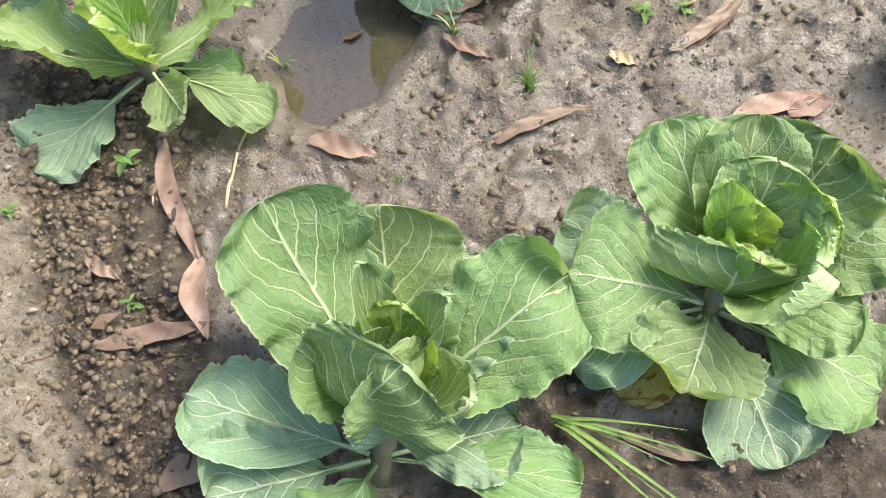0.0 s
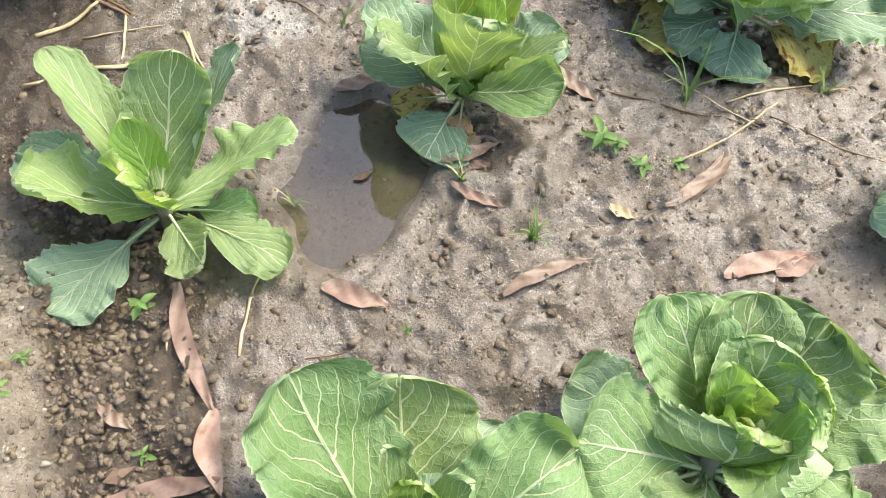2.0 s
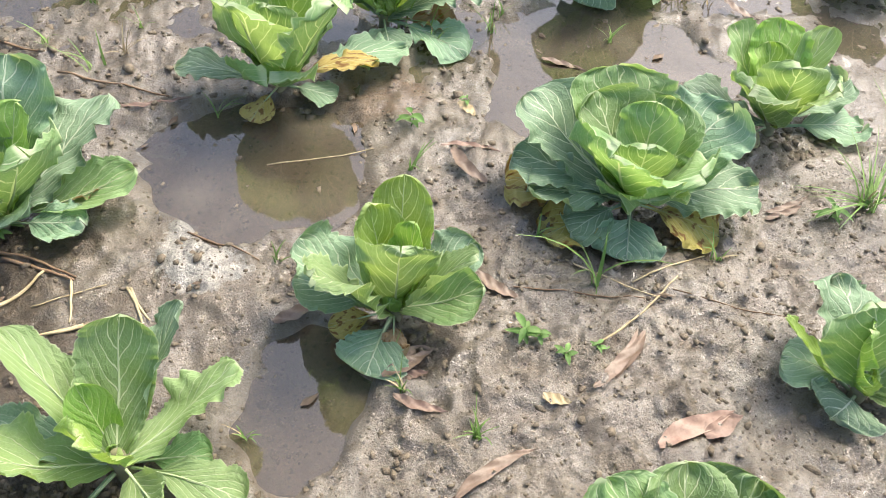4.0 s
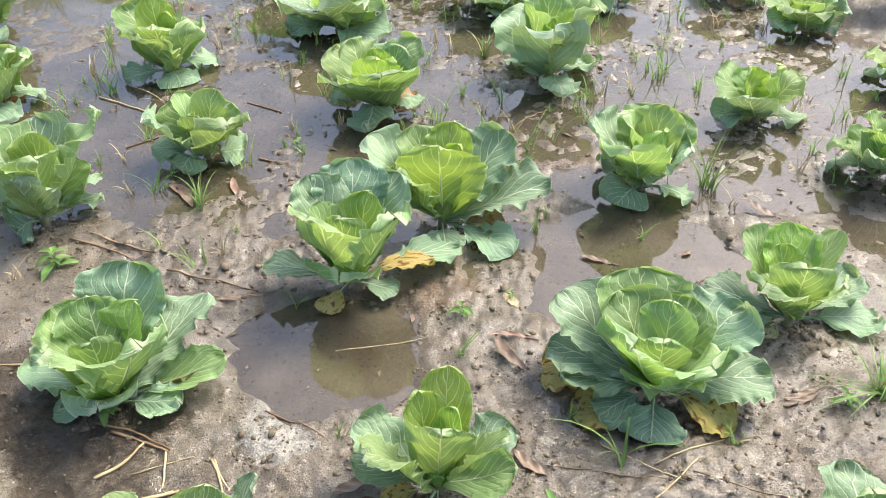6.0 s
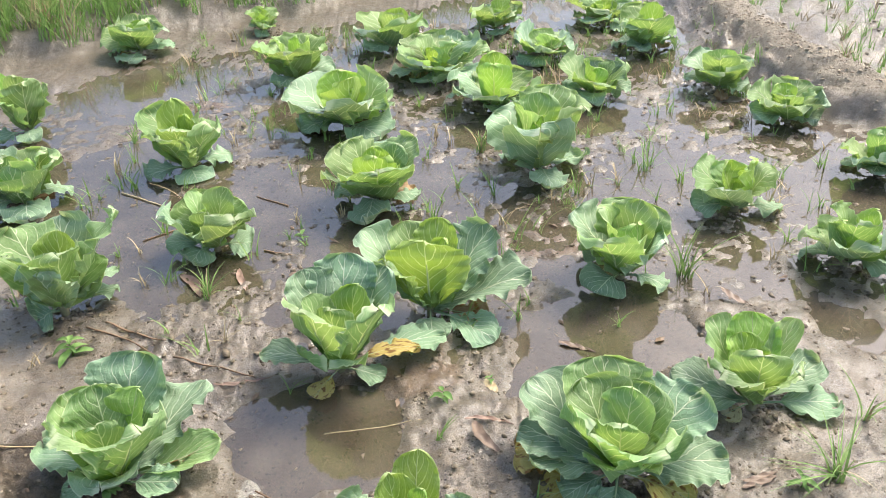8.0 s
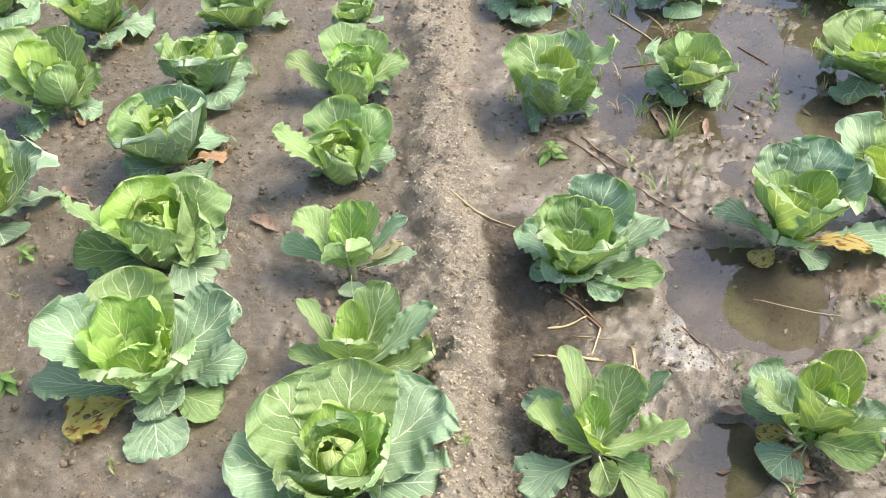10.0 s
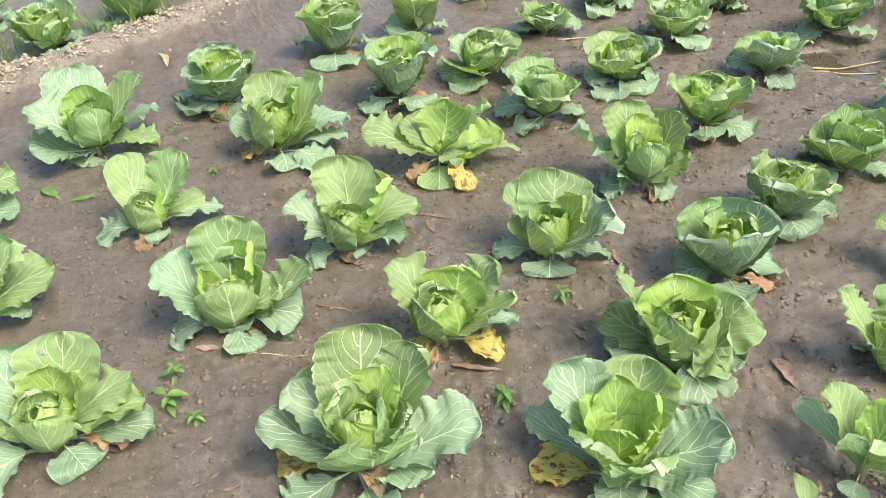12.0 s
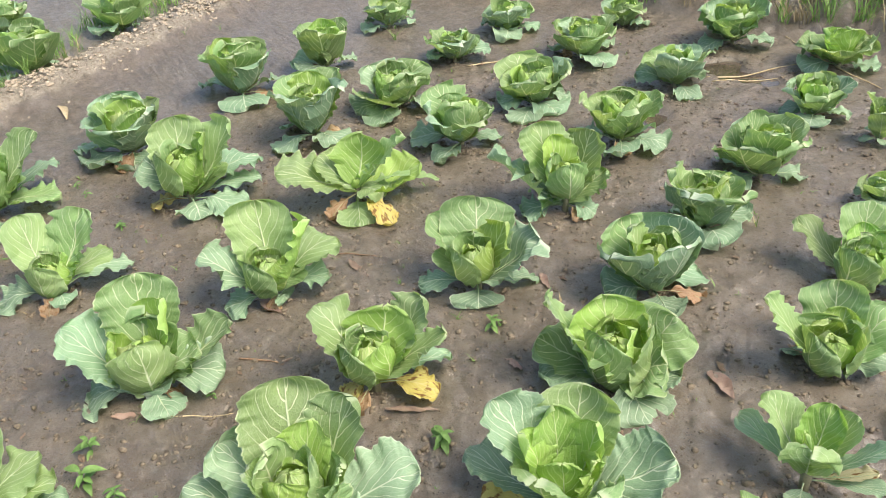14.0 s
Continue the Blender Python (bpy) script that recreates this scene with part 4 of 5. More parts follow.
cabbage(-0.928, 0.768, [
    ("m", 166, 0.175, 0.205, 0.065, 12, 1.2, 30, 0.02), ("m", 298, 0.015, 0.200, 0.130, 20, 0.55, 0, 0.05), ("m", 82, 0.150, 0.230, 0.125, 14, 0.7, 0, 0.04), ("m", 18, 0.190, 0.140, 0.120, 18, 0.7, -14, 0.06),
    ("o", 48, 0.215, 0.185, 0.080, 10, 0.7, 0, 0.05), ("m", 188, 0.180, 0.085, 0.085, 6, 0.8, 10, 0.0), ("i", 118, 0.100, 0.200, 0.075, 14, 0.9, 0, 0.04), ("i", 150, 0.050, 0.190, 0.060, 16, 0.9, 0, 0.04),
    ("p", 62, 0.150, 0.010, 0.055, -8, 0.5, 0, 0.0), ("o", -60, 0.070, 0.015, 0.070, -10, 0.3, 0, 0.0)],
    "spindly cabbage with few leaves on a long bare stalk", 112, 2, 0.07, 0.016, False)
cabbage(-1.136, 1.074, [
    ("m", 168, 0.155, 0.205, 0.110, 14, 0.7, 16, 0.04), ("m", 305, 0.030, 0.170, 0.130, 20, 0.55, 0, 0.06), ("i", 108, 0.095, 0.220, 0.100, 16, 0.8, 0, 0.04), ("o", 44, 0.165, 0.200, 0.060, 12, 1.0, 0, 0.06),
    ("m", 75, 0.115, 0.215, 0.085, 14, 0.8, 0, 0.04), ("o", 184, 0.215, 0.095, 0.090, -8, 0.5, 0, 0.0), ("o", 30, 0.190, 0.080, 0.055, -8, 0.5, 0, 0.0), ("p", 40, 0.155, 0.110, 0.055, 10, 0.8, 0, 0.0),
    ("o", -60, 0.080, 0.020, 0.075, -10, 0.3, 0, 0.0), ("i", 230, 0.010, 0.190, 0.070, 18, 0.8, 0, 0.05)],
    "spindly cabbage with a curled pale pink leaf", 113, 2, 0.07, 0.016, False)
cabbage(-1.389, 1.455, [("m", 128, 0.177, 0.22, 0.15), ("m", 76, 0.174, 0.2, 0.12), ("m", -135, 0.181, 0.27, 0.1), ("m", 122, 0.081, 0.15, 0.18), ("o", 56, 0.17, 0.08, 0.12), ("o", -171, 0.149, 0.01, 0.05), ("i", 114, 0.099, 0.18, 0.1), ("d", 181, 0.13, 0.008, 0.05)], "upright cabbage with two tall rounded leaves", 114, 2, 0.04, 0.058, True)
cabbage(-1.612, 1.870, [("m", 132, 0.169, 0.24, 0.15), ("m", 81, 0.166, 0.21, 0.11), ("m", -174, 0.253, 0.17, 0.11), ("m", 62, 0.231, 0.1, 0.13), ("i", 97, 0.101, 0.18, 0.11), ("m", 168, 0.061, 0.15, 0.16), ("o", 45, 0.128, 0.03, 0.1), ("i", 131, 0.11, 0.19, 0.1), ("d", 278, 0.13, 0.008, 0.05)], "light green cabbage beside the crumbly ridge", 115, 2, 0.04, 0.058, True)
cabbage(-1.390, 0.530, [
    ("m", 276, 0.085, 0.220, 0.190, 24, 0.6, 8, 0.03), ("m", 8, 0.105, 0.200, 0.185, 24, 0.6, -8, 0.04), ("o", 198, 0.195, 0.300, 0.165, 12, 0.8, 0, 0.06), ("m", 135, 0.165, 0.300, 0.195, 14, 0.7, 0, 0.05),
    ("o", 62, 0.245, 0.215, 0.215, 10, 0.6, 0, 0.06), ("i", 162, 0.110, 0.275, 0.130, 16, 0.9, 0, 0.04), ("i", 100, 0.100, 0.265, 0.120, 16, 0.9, 0, 0.04), ("i", 218, 0.095, 0.260, 0.120, 16, 0.9, 0, 0.04),
    ("i", 320, 0.010, 0.215, 0.130, 26, 0.8, 0, 0.05), ("i", 40, 0.060, 0.230, 0.110, 20, 0.9, 0, 0.05), ("o", 215, 0.275, 0.130, 0.135, 4, 0.6, 0, 0.02), ("o", 46, 0.240, 0.055, 0.160, -8, 0.4, 0, 0.0),
    ("o", -30, 0.115, 0.060, 0.130, -10, 0.4, 0, 0.0), ("o", -47, 0.205, 0.012, 0.160, -8, 0.25, 0, 0.0), ("y", 236, 0.235, 0.020, 0.125, -8, 0.3, 0, 0.0), ("g", 8, 0.190, 0.012, 0.120, -8, 0.25, 0, 0.0)],
    "large open cabbage showing its yellow-green heart", 116, 3, 0.05, 0.036, False)
cabbage(-1.722, 0.948, [("m", -125, 0.187, 0.31, 0.18), ("i", 166, 0.1, 0.24, 0.204), ("m", 81, 0.18, 0.19, 0.204), ("m", -115, 0.102, 0.17, 0.204), ("m", 38, 0.136, 0.12, 0.204), ("o", -116, 0.231, 0.06, 0.156), ("o", -12, 0.207, 0.01, 0.18), ("o", 43, 0.191, 0.05, 0.168), ("i", 68, 0.034, 0.19, 0.144), ("m", -139, 0.224, 0.14, 0.156), ("d", 112, 0.13, 0.008, 0.06)], "dense crinkled blue-green cabbage with pale veins", 117, 2, 0.04, 0.074, True)
cabbage(-1.700, -0.100, [
    ("m", 162, 0.225, 0.340, 0.225, 12, 0.6, 0, 0.05), ("m", 108, 0.200, 0.330, 0.190, 14, 0.7, 0, 0.05), ("m", 0, 0.040, 0.200, 0.225, 50, 0.4, 0, 0.03), ("o", 206, 0.250, 0.220, 0.175, 8, 0.7, 10, 0.05),
    ("o", 72, 0.300, 0.170, 0.200, 6, 0.6, 0, 0.06), ("o", 48, 0.220, 0.110, 0.170, 0, 0.5, 0, 0.0), ("m", 235, 0.090, 0.250, 0.140, 18, 0.9, 20, 0.04), ("m", 60, 0.120, 0.240, 0.150, 18, 0.9, 0, 0.05),
    ("i", 135, 0.110, 0.300, 0.140, 16, 0.9, 0, 0.04), ("o", -80, 0.210, 0.012, 0.165, -8, 0.25, 0, 0.0), ("o", 0, 0.235, 0.012, 0.180, -8, 0.25, 0, 0.0), ("y", -128, 0.235, 0.020, 0.125, -8, 0.25, 0, 0.0),
    ("d", 18, 0.130, 0.080, 0.060, -10, 0.6, 0, 0.0), ("o", 232, 0.290, 0.170, 0.150, 4, 0.5, 0, 0.0)],
    "largest cabbage with a forming pale head, spotted yellow leaf", 118, 3, 0.06, 0.055, True, (0.010, 0.040), 0.19)
cabbage(-2.081, 0.319, [("m", -152, 0.171, 0.27, 0.138), ("i", 124, 0.103, 0.248, 0.188), ("m", 95, 0.177, 0.26, 0.163), ("m", -168, 0.098, 0.15, 0.175), ("m", 63, 0.215, 0.21, 0.125), ("o", 79, 0.246, 0.05, 0.125), ("y", 46, 0.202, 0.02, 0.112), ("y", -87, 0.114, 0.01, 0.112), ("i", 143, 0.09, 0.17, 0.125), ("d", 306, 0.13, 0.008, 0.0625)], "young cabbage on a bent stalk with yellow-edged leaves", 119, 2, 0.06, 0.058, True)
cabbage(-2.483, -0.290, [("m", 159, 0.166, 0.34, 0.2), ("i", 110, 0.107, 0.29, 0.175), ("o", -126, 0.195, 0.27, 0.188), ("m", 95, 0.285, 0.16, 0.213), ("m", -151, 0.077, 0.12, 0.175), ("m", 82, 0.164, 0.13, 0.188), ("o", -106, 0.201, 0.02, 0.188), ("o", 69, 0.242, 0.04, 0.188), ("o", 9, 0.168, 0.01, 0.125), ("o", -26, 0.061, 0.05, 0.163), ("d", 43, 0.13, 0.008, 0.0625)], "tall cabbage with wavy blue-green outer leaves", 120, 2, 0.05, 0.074, True)
cabbage(-2.159, -0.846, [("o", -148, 0.189, 0.28, 0.163), ("m", 156, 0.178, 0.28, 0.188), ("i", 164, 0.1, 0.23, 0.138), ("m", -157, 0.123, 0.17, 0.213), ("m", 110, 0.253, 0.13, 0.175), ("m", 85, 0.26, 0.1, 0.175), ("o", 79, 0.272, 0.03, 0.125), ("o", 29, 0.149, 0.01, 0.15), ("o", -79, 0.253, 0.01, 0.163), ("o", -124, 0.233, 0.03, 0.1), ("d", 65, 0.206, 0.02, 0.0625), ("i", 113, 0.108, 0.22, 0.112)], "open cabbage with long-stalked lower leaves, brown leaf beside", 121, 2, 0.05, 0.058, True)
cabbage(-2.881, -1.141, [("m", 170, 0.18, 0.28, 0.188), ("m", 100, 0.201, 0.3, 0.163), ("m", 102, 0.324, 0.13, 0.2), ("o", -119, 0.195, 0.23, 0.163), ("m", 179, 0.145, 0.12, 0.213), ("m", 171, 0.171, 0.2, 0.188), ("o", 88, 0.212, 0.04, 0.138), ("p", 4, 0.238, 0.005, 0.125), ("p", -114, 0.275, 0.02, 0.125), ("d", 237, 0.13, 0.008, 0.0625)], "pale veined cabbage with dead cream leaves at its foot", 122, 2, 0.04, 0.058, True)
cabbage(-3.228, -0.484, [("m", -162, 0.172, 0.3, 0.138), ("m", 120, 0.177, 0.3, 0.188), ("m", 109, 0.239, 0.1, 0.125), ("o", 89, 0.29, 0.05, 0.15), ("o", -104, 0.226, 0.02, 0.138), ("o", 11, 0.105, 0.03, 0.0875), ("i", 150, 0.096, 0.15, 0.163), ("d", 334, 0.13, 0.008, 0.0625)], "thin cabbage with lax stalked lower leaves", 123, 2, 0.06, 0.053, True)
cabbage(-2.719, 0.201, [("m", 161, 0.161, 0.33, 0.188), ("i", 76, 0.149, 0.304, 0.188), ("m", 100, 0.28, 0.15, 0.2), ("o", -118, 0.196, 0.24, 0.163), ("m", 124, 0.073, 0.13, 0.188), ("o", -101, 0.173, 0.01, 0.138), ("o", 83, 0.212, 0.04, 0.15), ("o", 39, 0.061, 0.02, 0.125), ("d", -25, 0.08, 0.004, 0.0625)], "light green cabbage with a brown leaf under it", 124, 2, 0.05, 0.058, True)
cabbage(-2.342, 0.836, [("m", 147, 0.168, 0.29, 0.213), ("m", -160, 0.177, 0.27, 0.125), ("o", 57, 0.199, 0.24, 0.213), ("m", 158, 0.088, 0.16, 0.225), ("o", -125, 0.217, 0.03, 0.1), ("o", 69, 0.219, 0.02, 0.075), ("o", -29, 0.109, 0.01, 0.163), ("i", 88, 0.103, 0.26, 0.15), ("d", 168, 0.13, 0.008, 0.0625)], "round-topped cabbage on a visible stalk with flat lower leaves", 125, 2, 0.06, 0.058, True)
cabbage(-3.201, 0.745, [("m", -104, 0.298, 0.24, 0.189), ("m", -144, 0.171, 0.2, 0.174), ("i", 132, 0.102, 0.276, 0.189), ("m", 66, 0.209, 0.3, 0.116), ("i", 78, 0.29, 0.12, 0.246), ("m", 34, 0.143, 0.08, 0.203), ("m", -23, 0.218, 0.01, 0.16), ("y", 8, 0.27, 0.006, 0.102), ("d", -67, 0.177, 0.005, 0.0725), ("m", 72, 0.354, 0.06, 0.058)], "yellowish straggling cabbage with spreading leaves", 126, 2, 0.07, 0.034, False)
cabbage(-2.603, 1.396, [("o", -121, 0.251, 0.3, 0.175), ("m", -178, 0.162, 0.33, 0.175), ("m", 113, 0.161, 0.29, 0.175), ("m", 157, 0.165, 0.16, 0.225), ("m", 83, 0.173, 0.15, 0.175), ("o", -115, 0.181, 0.02, 0.138), ("o", 29, 0.13, 0.01, 0.125), ("m", -138, 0.099, 0.08, 0.163), ("i", 169, 0.098, 0.29, 0.125), ("d", 2, 0.13, 0.008, 0.0625)], "curly edged cabbage with bluish outer leaves", 127, 2, 0.05, 0.058, True)
cabbage(-3.641, 0.129, [("m", 171, 0.156, 0.35, 0.203), ("m", 87, 0.214, 0.35, 0.217), ("o", -135, 0.187, 0.21, 0.189), ("m", 142, 0.116, 0.16, 0.275), ("o", 104, 0.36, 0.1, 0.217), ("o", 83, 0.315, 0.05, 0.16), ("y", -117, 0.19, 0.01, 0.116), ("o", -1, 0.181, 0.01, 0.174), ("o", 38, 0.278, 0.01, 0.16), ("i", 80, 0.108, 0.32, 0.16), ("d", 99, 0.13, 0.008, 0.0725)], "cabbage with upright veined leaves and flat lower ones", 128, 2, 0.05, 0.074, True)
cabbage(-4.095, -0.660, [("o", -172, 0.331, 0.35, 0.232), ("m", 105, 0.245, 0.35, 0.232), ("o", -110, 0.237, 0.3, 0.246), ("m", 115, 0.14, 0.17, 0.275), ("o", 118, 0.36, 0.13, 0.189), ("m", 70, 0.306, 0.07, 0.189), ("o", -82, 0.264, 0.15, 0.246), ("o", -37, 0.133, 0.01, 0.189), ("i", 163, 0.099, 0.32, 0.203), ("d", 196, 0.13, 0.008, 0.0725)], "large blue-green cabbage beside the earth bund", 129, 2, 0.05, 0.074, True)
cabbage(-3.687, -1.322, [("m", -179, 0.305, 0.35, 0.232), ("o", -140, 0.186, 0.31, 0.232), ("m", 111, 0.36, 0.13, 0.246), ("m", 125, 0.175, 0.22, 0.261), ("m", -128, 0.216, 0.06, 0.203), ("o", -86, 0.302, 0.01, 0.246), ("o", 80, 0.322, 0.03, 0.189), ("i", 101, 0.137, 0.322, 0.189), ("d", 293, 0.13, 0.008, 0.0725)], "big smooth-leaved cabbage near the earth bund", 130, 2, 0.05, 0.074, True)
cabbage(-0.914, 2.019, [("m", 142, 0.164, 0.26, 0.18), ("o", 97, 0.197, 0.24, 0.16), ("m", 23, 0.196, 0.31, 0.16), ("m", 80, 0.116, 0.16, 0.21), ("o", 40, 0.189, 0.08, 0.11), ("o", 37, 0.169, 0.03, 0.11), ("o", -150, 0.082, 0.02, 0.16), ("i", 90, 0.109, 0.23, 0.11), ("m", 226, 0.075, 0.273, 0.14), ("m", 320, 0.08, 0.26, 0.14), ("o", 271, 0.085, 0.211, 0.13)], "broad cabbage with smooth cupped leaves at a puddle", 131, 2, 0.04, 0.047, False)

# ---- the other plants of both plots ----
for x, y, spread, height, seed in (
    (0.78, 2.04, 0.31, 0.24, 1),
    (1.48, 2.02, 0.29, 0.19, 2),
    (1.28, 2.41, 0.27, 0.20, 3),
    (1.91, 2.62, 0.27, 0.16, 4),
    (-0.52, 2.36, 0.28, 0.19, 5),
    (-0.74, 3.01, 0.32, 0.26, 6),
    (0.03, 2.63, 0.37, 0.26, 7),
    (0.65, 2.81, 0.39, 0.32, 8),
    (-0.12, 3.36, 0.46, 0.23, 9),
    (0.56, 3.49, 0.38, 0.22, 10),
    (-0.38, 4.00, 0.35, 0.24, 11),
    (0.33, 3.96, 0.46, 0.19, 12),
    (1.04, 3.54, 0.30, 0.19, 13),
    (0.91, 4.16, 0.38, 0.14, 14),
    (0.11, 4.42, 0.39, 0.24, 15),
    (0.71, 4.67, 0.31, 0.17, 16),
    (1.45, 4.19, 0.35, 0.22, 17),
    (1.63, 3.55, 0.34, 0.18, 18),
):
    headed = x < -1.2 and y < 3.3
    cabbage(x, y, grown(spread, height, seed, headed), "leafy cabbage with a pale heart in the wet furrow" if headed else "open broad-leaved green cabbage standing in wet mud", seed, 1, 0.026, spread * (0.155 if headed else 0.10), headed, (0.0, 0.0), height * 0.56 if headed else 0.0)
for x, y, spread, height, seed in (
    (1.79, 3.14, 0.30, 0.16, 19),
    (-1.31, 4.55, 0.34, 0.21, 20),
    (-0.65, 4.85, 0.20, 0.14, 21),
    (-1.55, 3.49, 0.25, 0.28, 22),
    (-1.30, 2.78, 0.37, 0.18, 23),
    (1.35, 4.70, 0.38, 0.18, 24),
    (-1.92, 2.37, 0.22, 0.12, 25),
    (-1.98, 1.31, 0.37, 0.25, 26),
    (-2.18, 1.72, 0.39, 0.23, 27),
    (-2.35, 2.19, 0.39, 0.25, 28),
    (-2.93, 1.93, 0.41, 0.24, 29),
    (-4.38, 0.01, 0.49, 0.28, 30),
    (-3.95, 0.83, 0.45, 0.27, 31),
    (-3.39, 1.36, 0.41, 0.24, 32),
    (-4.03, 1.32, 0.48, 0.20, 33),
    (-3.56, 1.89, 0.44, 0.21, 34),
    (-5.55, -1.45, 0.47, 0.24, 35),
    (-1.93, -1.25, 0.35, 0.24, 36),
):
    headed = x < -1.2 and y < 3.3
    cabbage(x, y, grown(spread, height, seed, headed), "leafy cabbage with a pale heart in the wet furrow" if headed else "open broad-leaved green cabbage standing in wet mud", seed, 1, 0.026, spread * (0.155 if headed else 0.10), headed, (0.0, 0.0), height * 0.56 if headed else 0.0)
for x, y, spread, height, seed in (
    (-1.53, -0.50, 0.32, 0.15, 37),
    (-4.77, 0.70, 0.52, 0.30, 38),
    (-4.81, 1.24, 0.40, 0.27, 39),
    (-5.27, 1.87, 0.36, 0.18, 40),
    (-4.40, 1.89, 0.36, 0.18, 41),
    (-4.61, 2.40, 0.42, 0.17, 42),
    (-3.92, 2.48, 0.43, 0.23, 43),
    (-4.24, 3.00, 0.37, 0.14, 44),
    (-3.28, 2.57, 0.37, 0.20, 45),
    (-3.54, 3.22, 0.43, 0.23, 46),
    (-2.94, 3.36, 0.38, 0.21, 47),
    (-2.60, 2.79, 0.31, 0.18, 48),
    (-2.27, 2.81, 0.16, 0.20, 49),
    (-6.08, -0.31, 0.52, 0.30, 50),
    (-6.67, 0.36, 0.52, 0.25, 51),
    (-5.80, -0.88, 0.50, 0.28, 52),
    (-5.95, -1.95, 0.45, 0.20, 53),
    (-6.60, -1.30, 0.45, 0.22, 54),
):
    headed = x < -1.2 and y < 3.3
    cabbage(x, y, grown(spread, height, seed, headed), "leafy cabbage with a pale heart in the wet furrow" if headed else "open broad-leaved green cabbage standing in wet mud", seed, 1, 0.026, spread * (0.155 if headed else 0.10), headed, (0.0, 0.0), height * 0.56 if headed else 0.0)
for x, y, spread, height, seed in (
    (-7.20, -0.40, 0.50, 0.25, 55),
    (-6.90, -2.00, 0.40, 0.20, 56),
):
    headed = x < -1.2 and y < 3.3
    cabbage(x, y, grown(spread, height, seed, headed), "leafy cabbage with a pale heart in the wet furrow" if headed else "open broad-leaved green cabbage standing in wet mud", seed, 1, 0.026, spread * (0.155 if headed else 0.10), headed, (0.0, 0.0), height * 0.56 if headed else 0.0)


# ---- litter, stalks, grass and weeds ----
def fallen_leaf(x, y, turn, length, width, material, label, seed):
    """A dry narrow leaf lying on the mud, curled along and across."""
    rng = random.Random(seed)
    nu, nv = 7, 17
    curl, bend, lift = rng.uniform(0.1, 0.55), rng.uniform(-0.18, 0.18), rng.uniform(0.002, 0.007)
    verts = []
    c, s = math.cos(radians(turn)), math.sin(radians(turn))
    p = rng.uniform(0, 6)
    for j in range(nv):
        v = j / (nv - 1)
        w = width * 0.5 * (math.sin(math.pi * min(1, 0.03 + v * 0.97) ** 0.8) ** 0.8 + 0.03)
        for i in range(nu):
            u = i / (nu - 1) * 2 - 1
            a = (v - 0.5) * length
            b = u * w * (1 - 0.25 * curl) + bend * length * (v - 0.5) ** 2 * 2 + 0.06 * width * math.sin(9 * v + p)
            h = abs(u) ** 1.6 * w * curl * 0.8 + lift * (0.4 + 0.6 * math.sin(4 * v + p)) + 0.002 * math.sin(21 * v + u * 3)
            wx, wy = a * c - b * s, a * s + b * c
            verts.append((wx, wy, h))
    me = mesh_of("fallen_leaf", verts, grid_faces(nu, nv), material)
    ob = new("fallen_leaf", me)
    low = max(max(ground_z(x + k * c * length * 0.4, y + k * s * length * 0.4) for k in (-1, 0, 1)), WATER_Z) + 0.001
    ob.matrix_world = pose(x, y, low)
    return tagged(ob, label, "leaf", "fallen leaves")


def stalk(x0, y0, x1, y1, thick, material, label, seed):
    """A straw stem or twig lying on the mud, a little crooked, with joints."""
    rng = random.Random(seed)
    n = 9
    pts, rad = [], []
    dx, dy = x1 - x0, y1 - y0
    size = math.hypot(dx, dy)
    k1 = rng.uniform(-0.04, 0.04) * size
    for i in range(n):
        t = i / (n - 1)
        b = k1 * math.sin(math.pi * t) + rng.uniform(-1, 1) * 0.006 * size
        x, y = x0 + dx * t - dy / size * b, y0 + dy * t + dx / size * b
        pts.append((x - x0, y - y0, max(ground_z(x, y), WATER_Z) + thick * 0.45))
        rad.append(thick * 0.5 * (1.15 if i in (2, 5) else 1.0) * (1 - 0.35 * t))
    smooth = [sum(p[2] for p in pts[max(0, i - 1):i + 2]) / len(pts[max(0, i - 1):i + 2]) for i in range(n)]
    pts = [(p[0], p[1], max(z, p[2] - thick * 0.3)) for p, z in zip(pts, smooth)]
    vs, fs = tube(pts, rad, 6)
    ob = new("straw_stalk" if material is STRAW else "twig", mesh_of("stalk", vs, fs, material))
    ob.matrix_world = pose(x0, y0, 0)
    return tagged(ob, label, "stalk" if material is STRAW else "twig", "dry stalks on the mud")


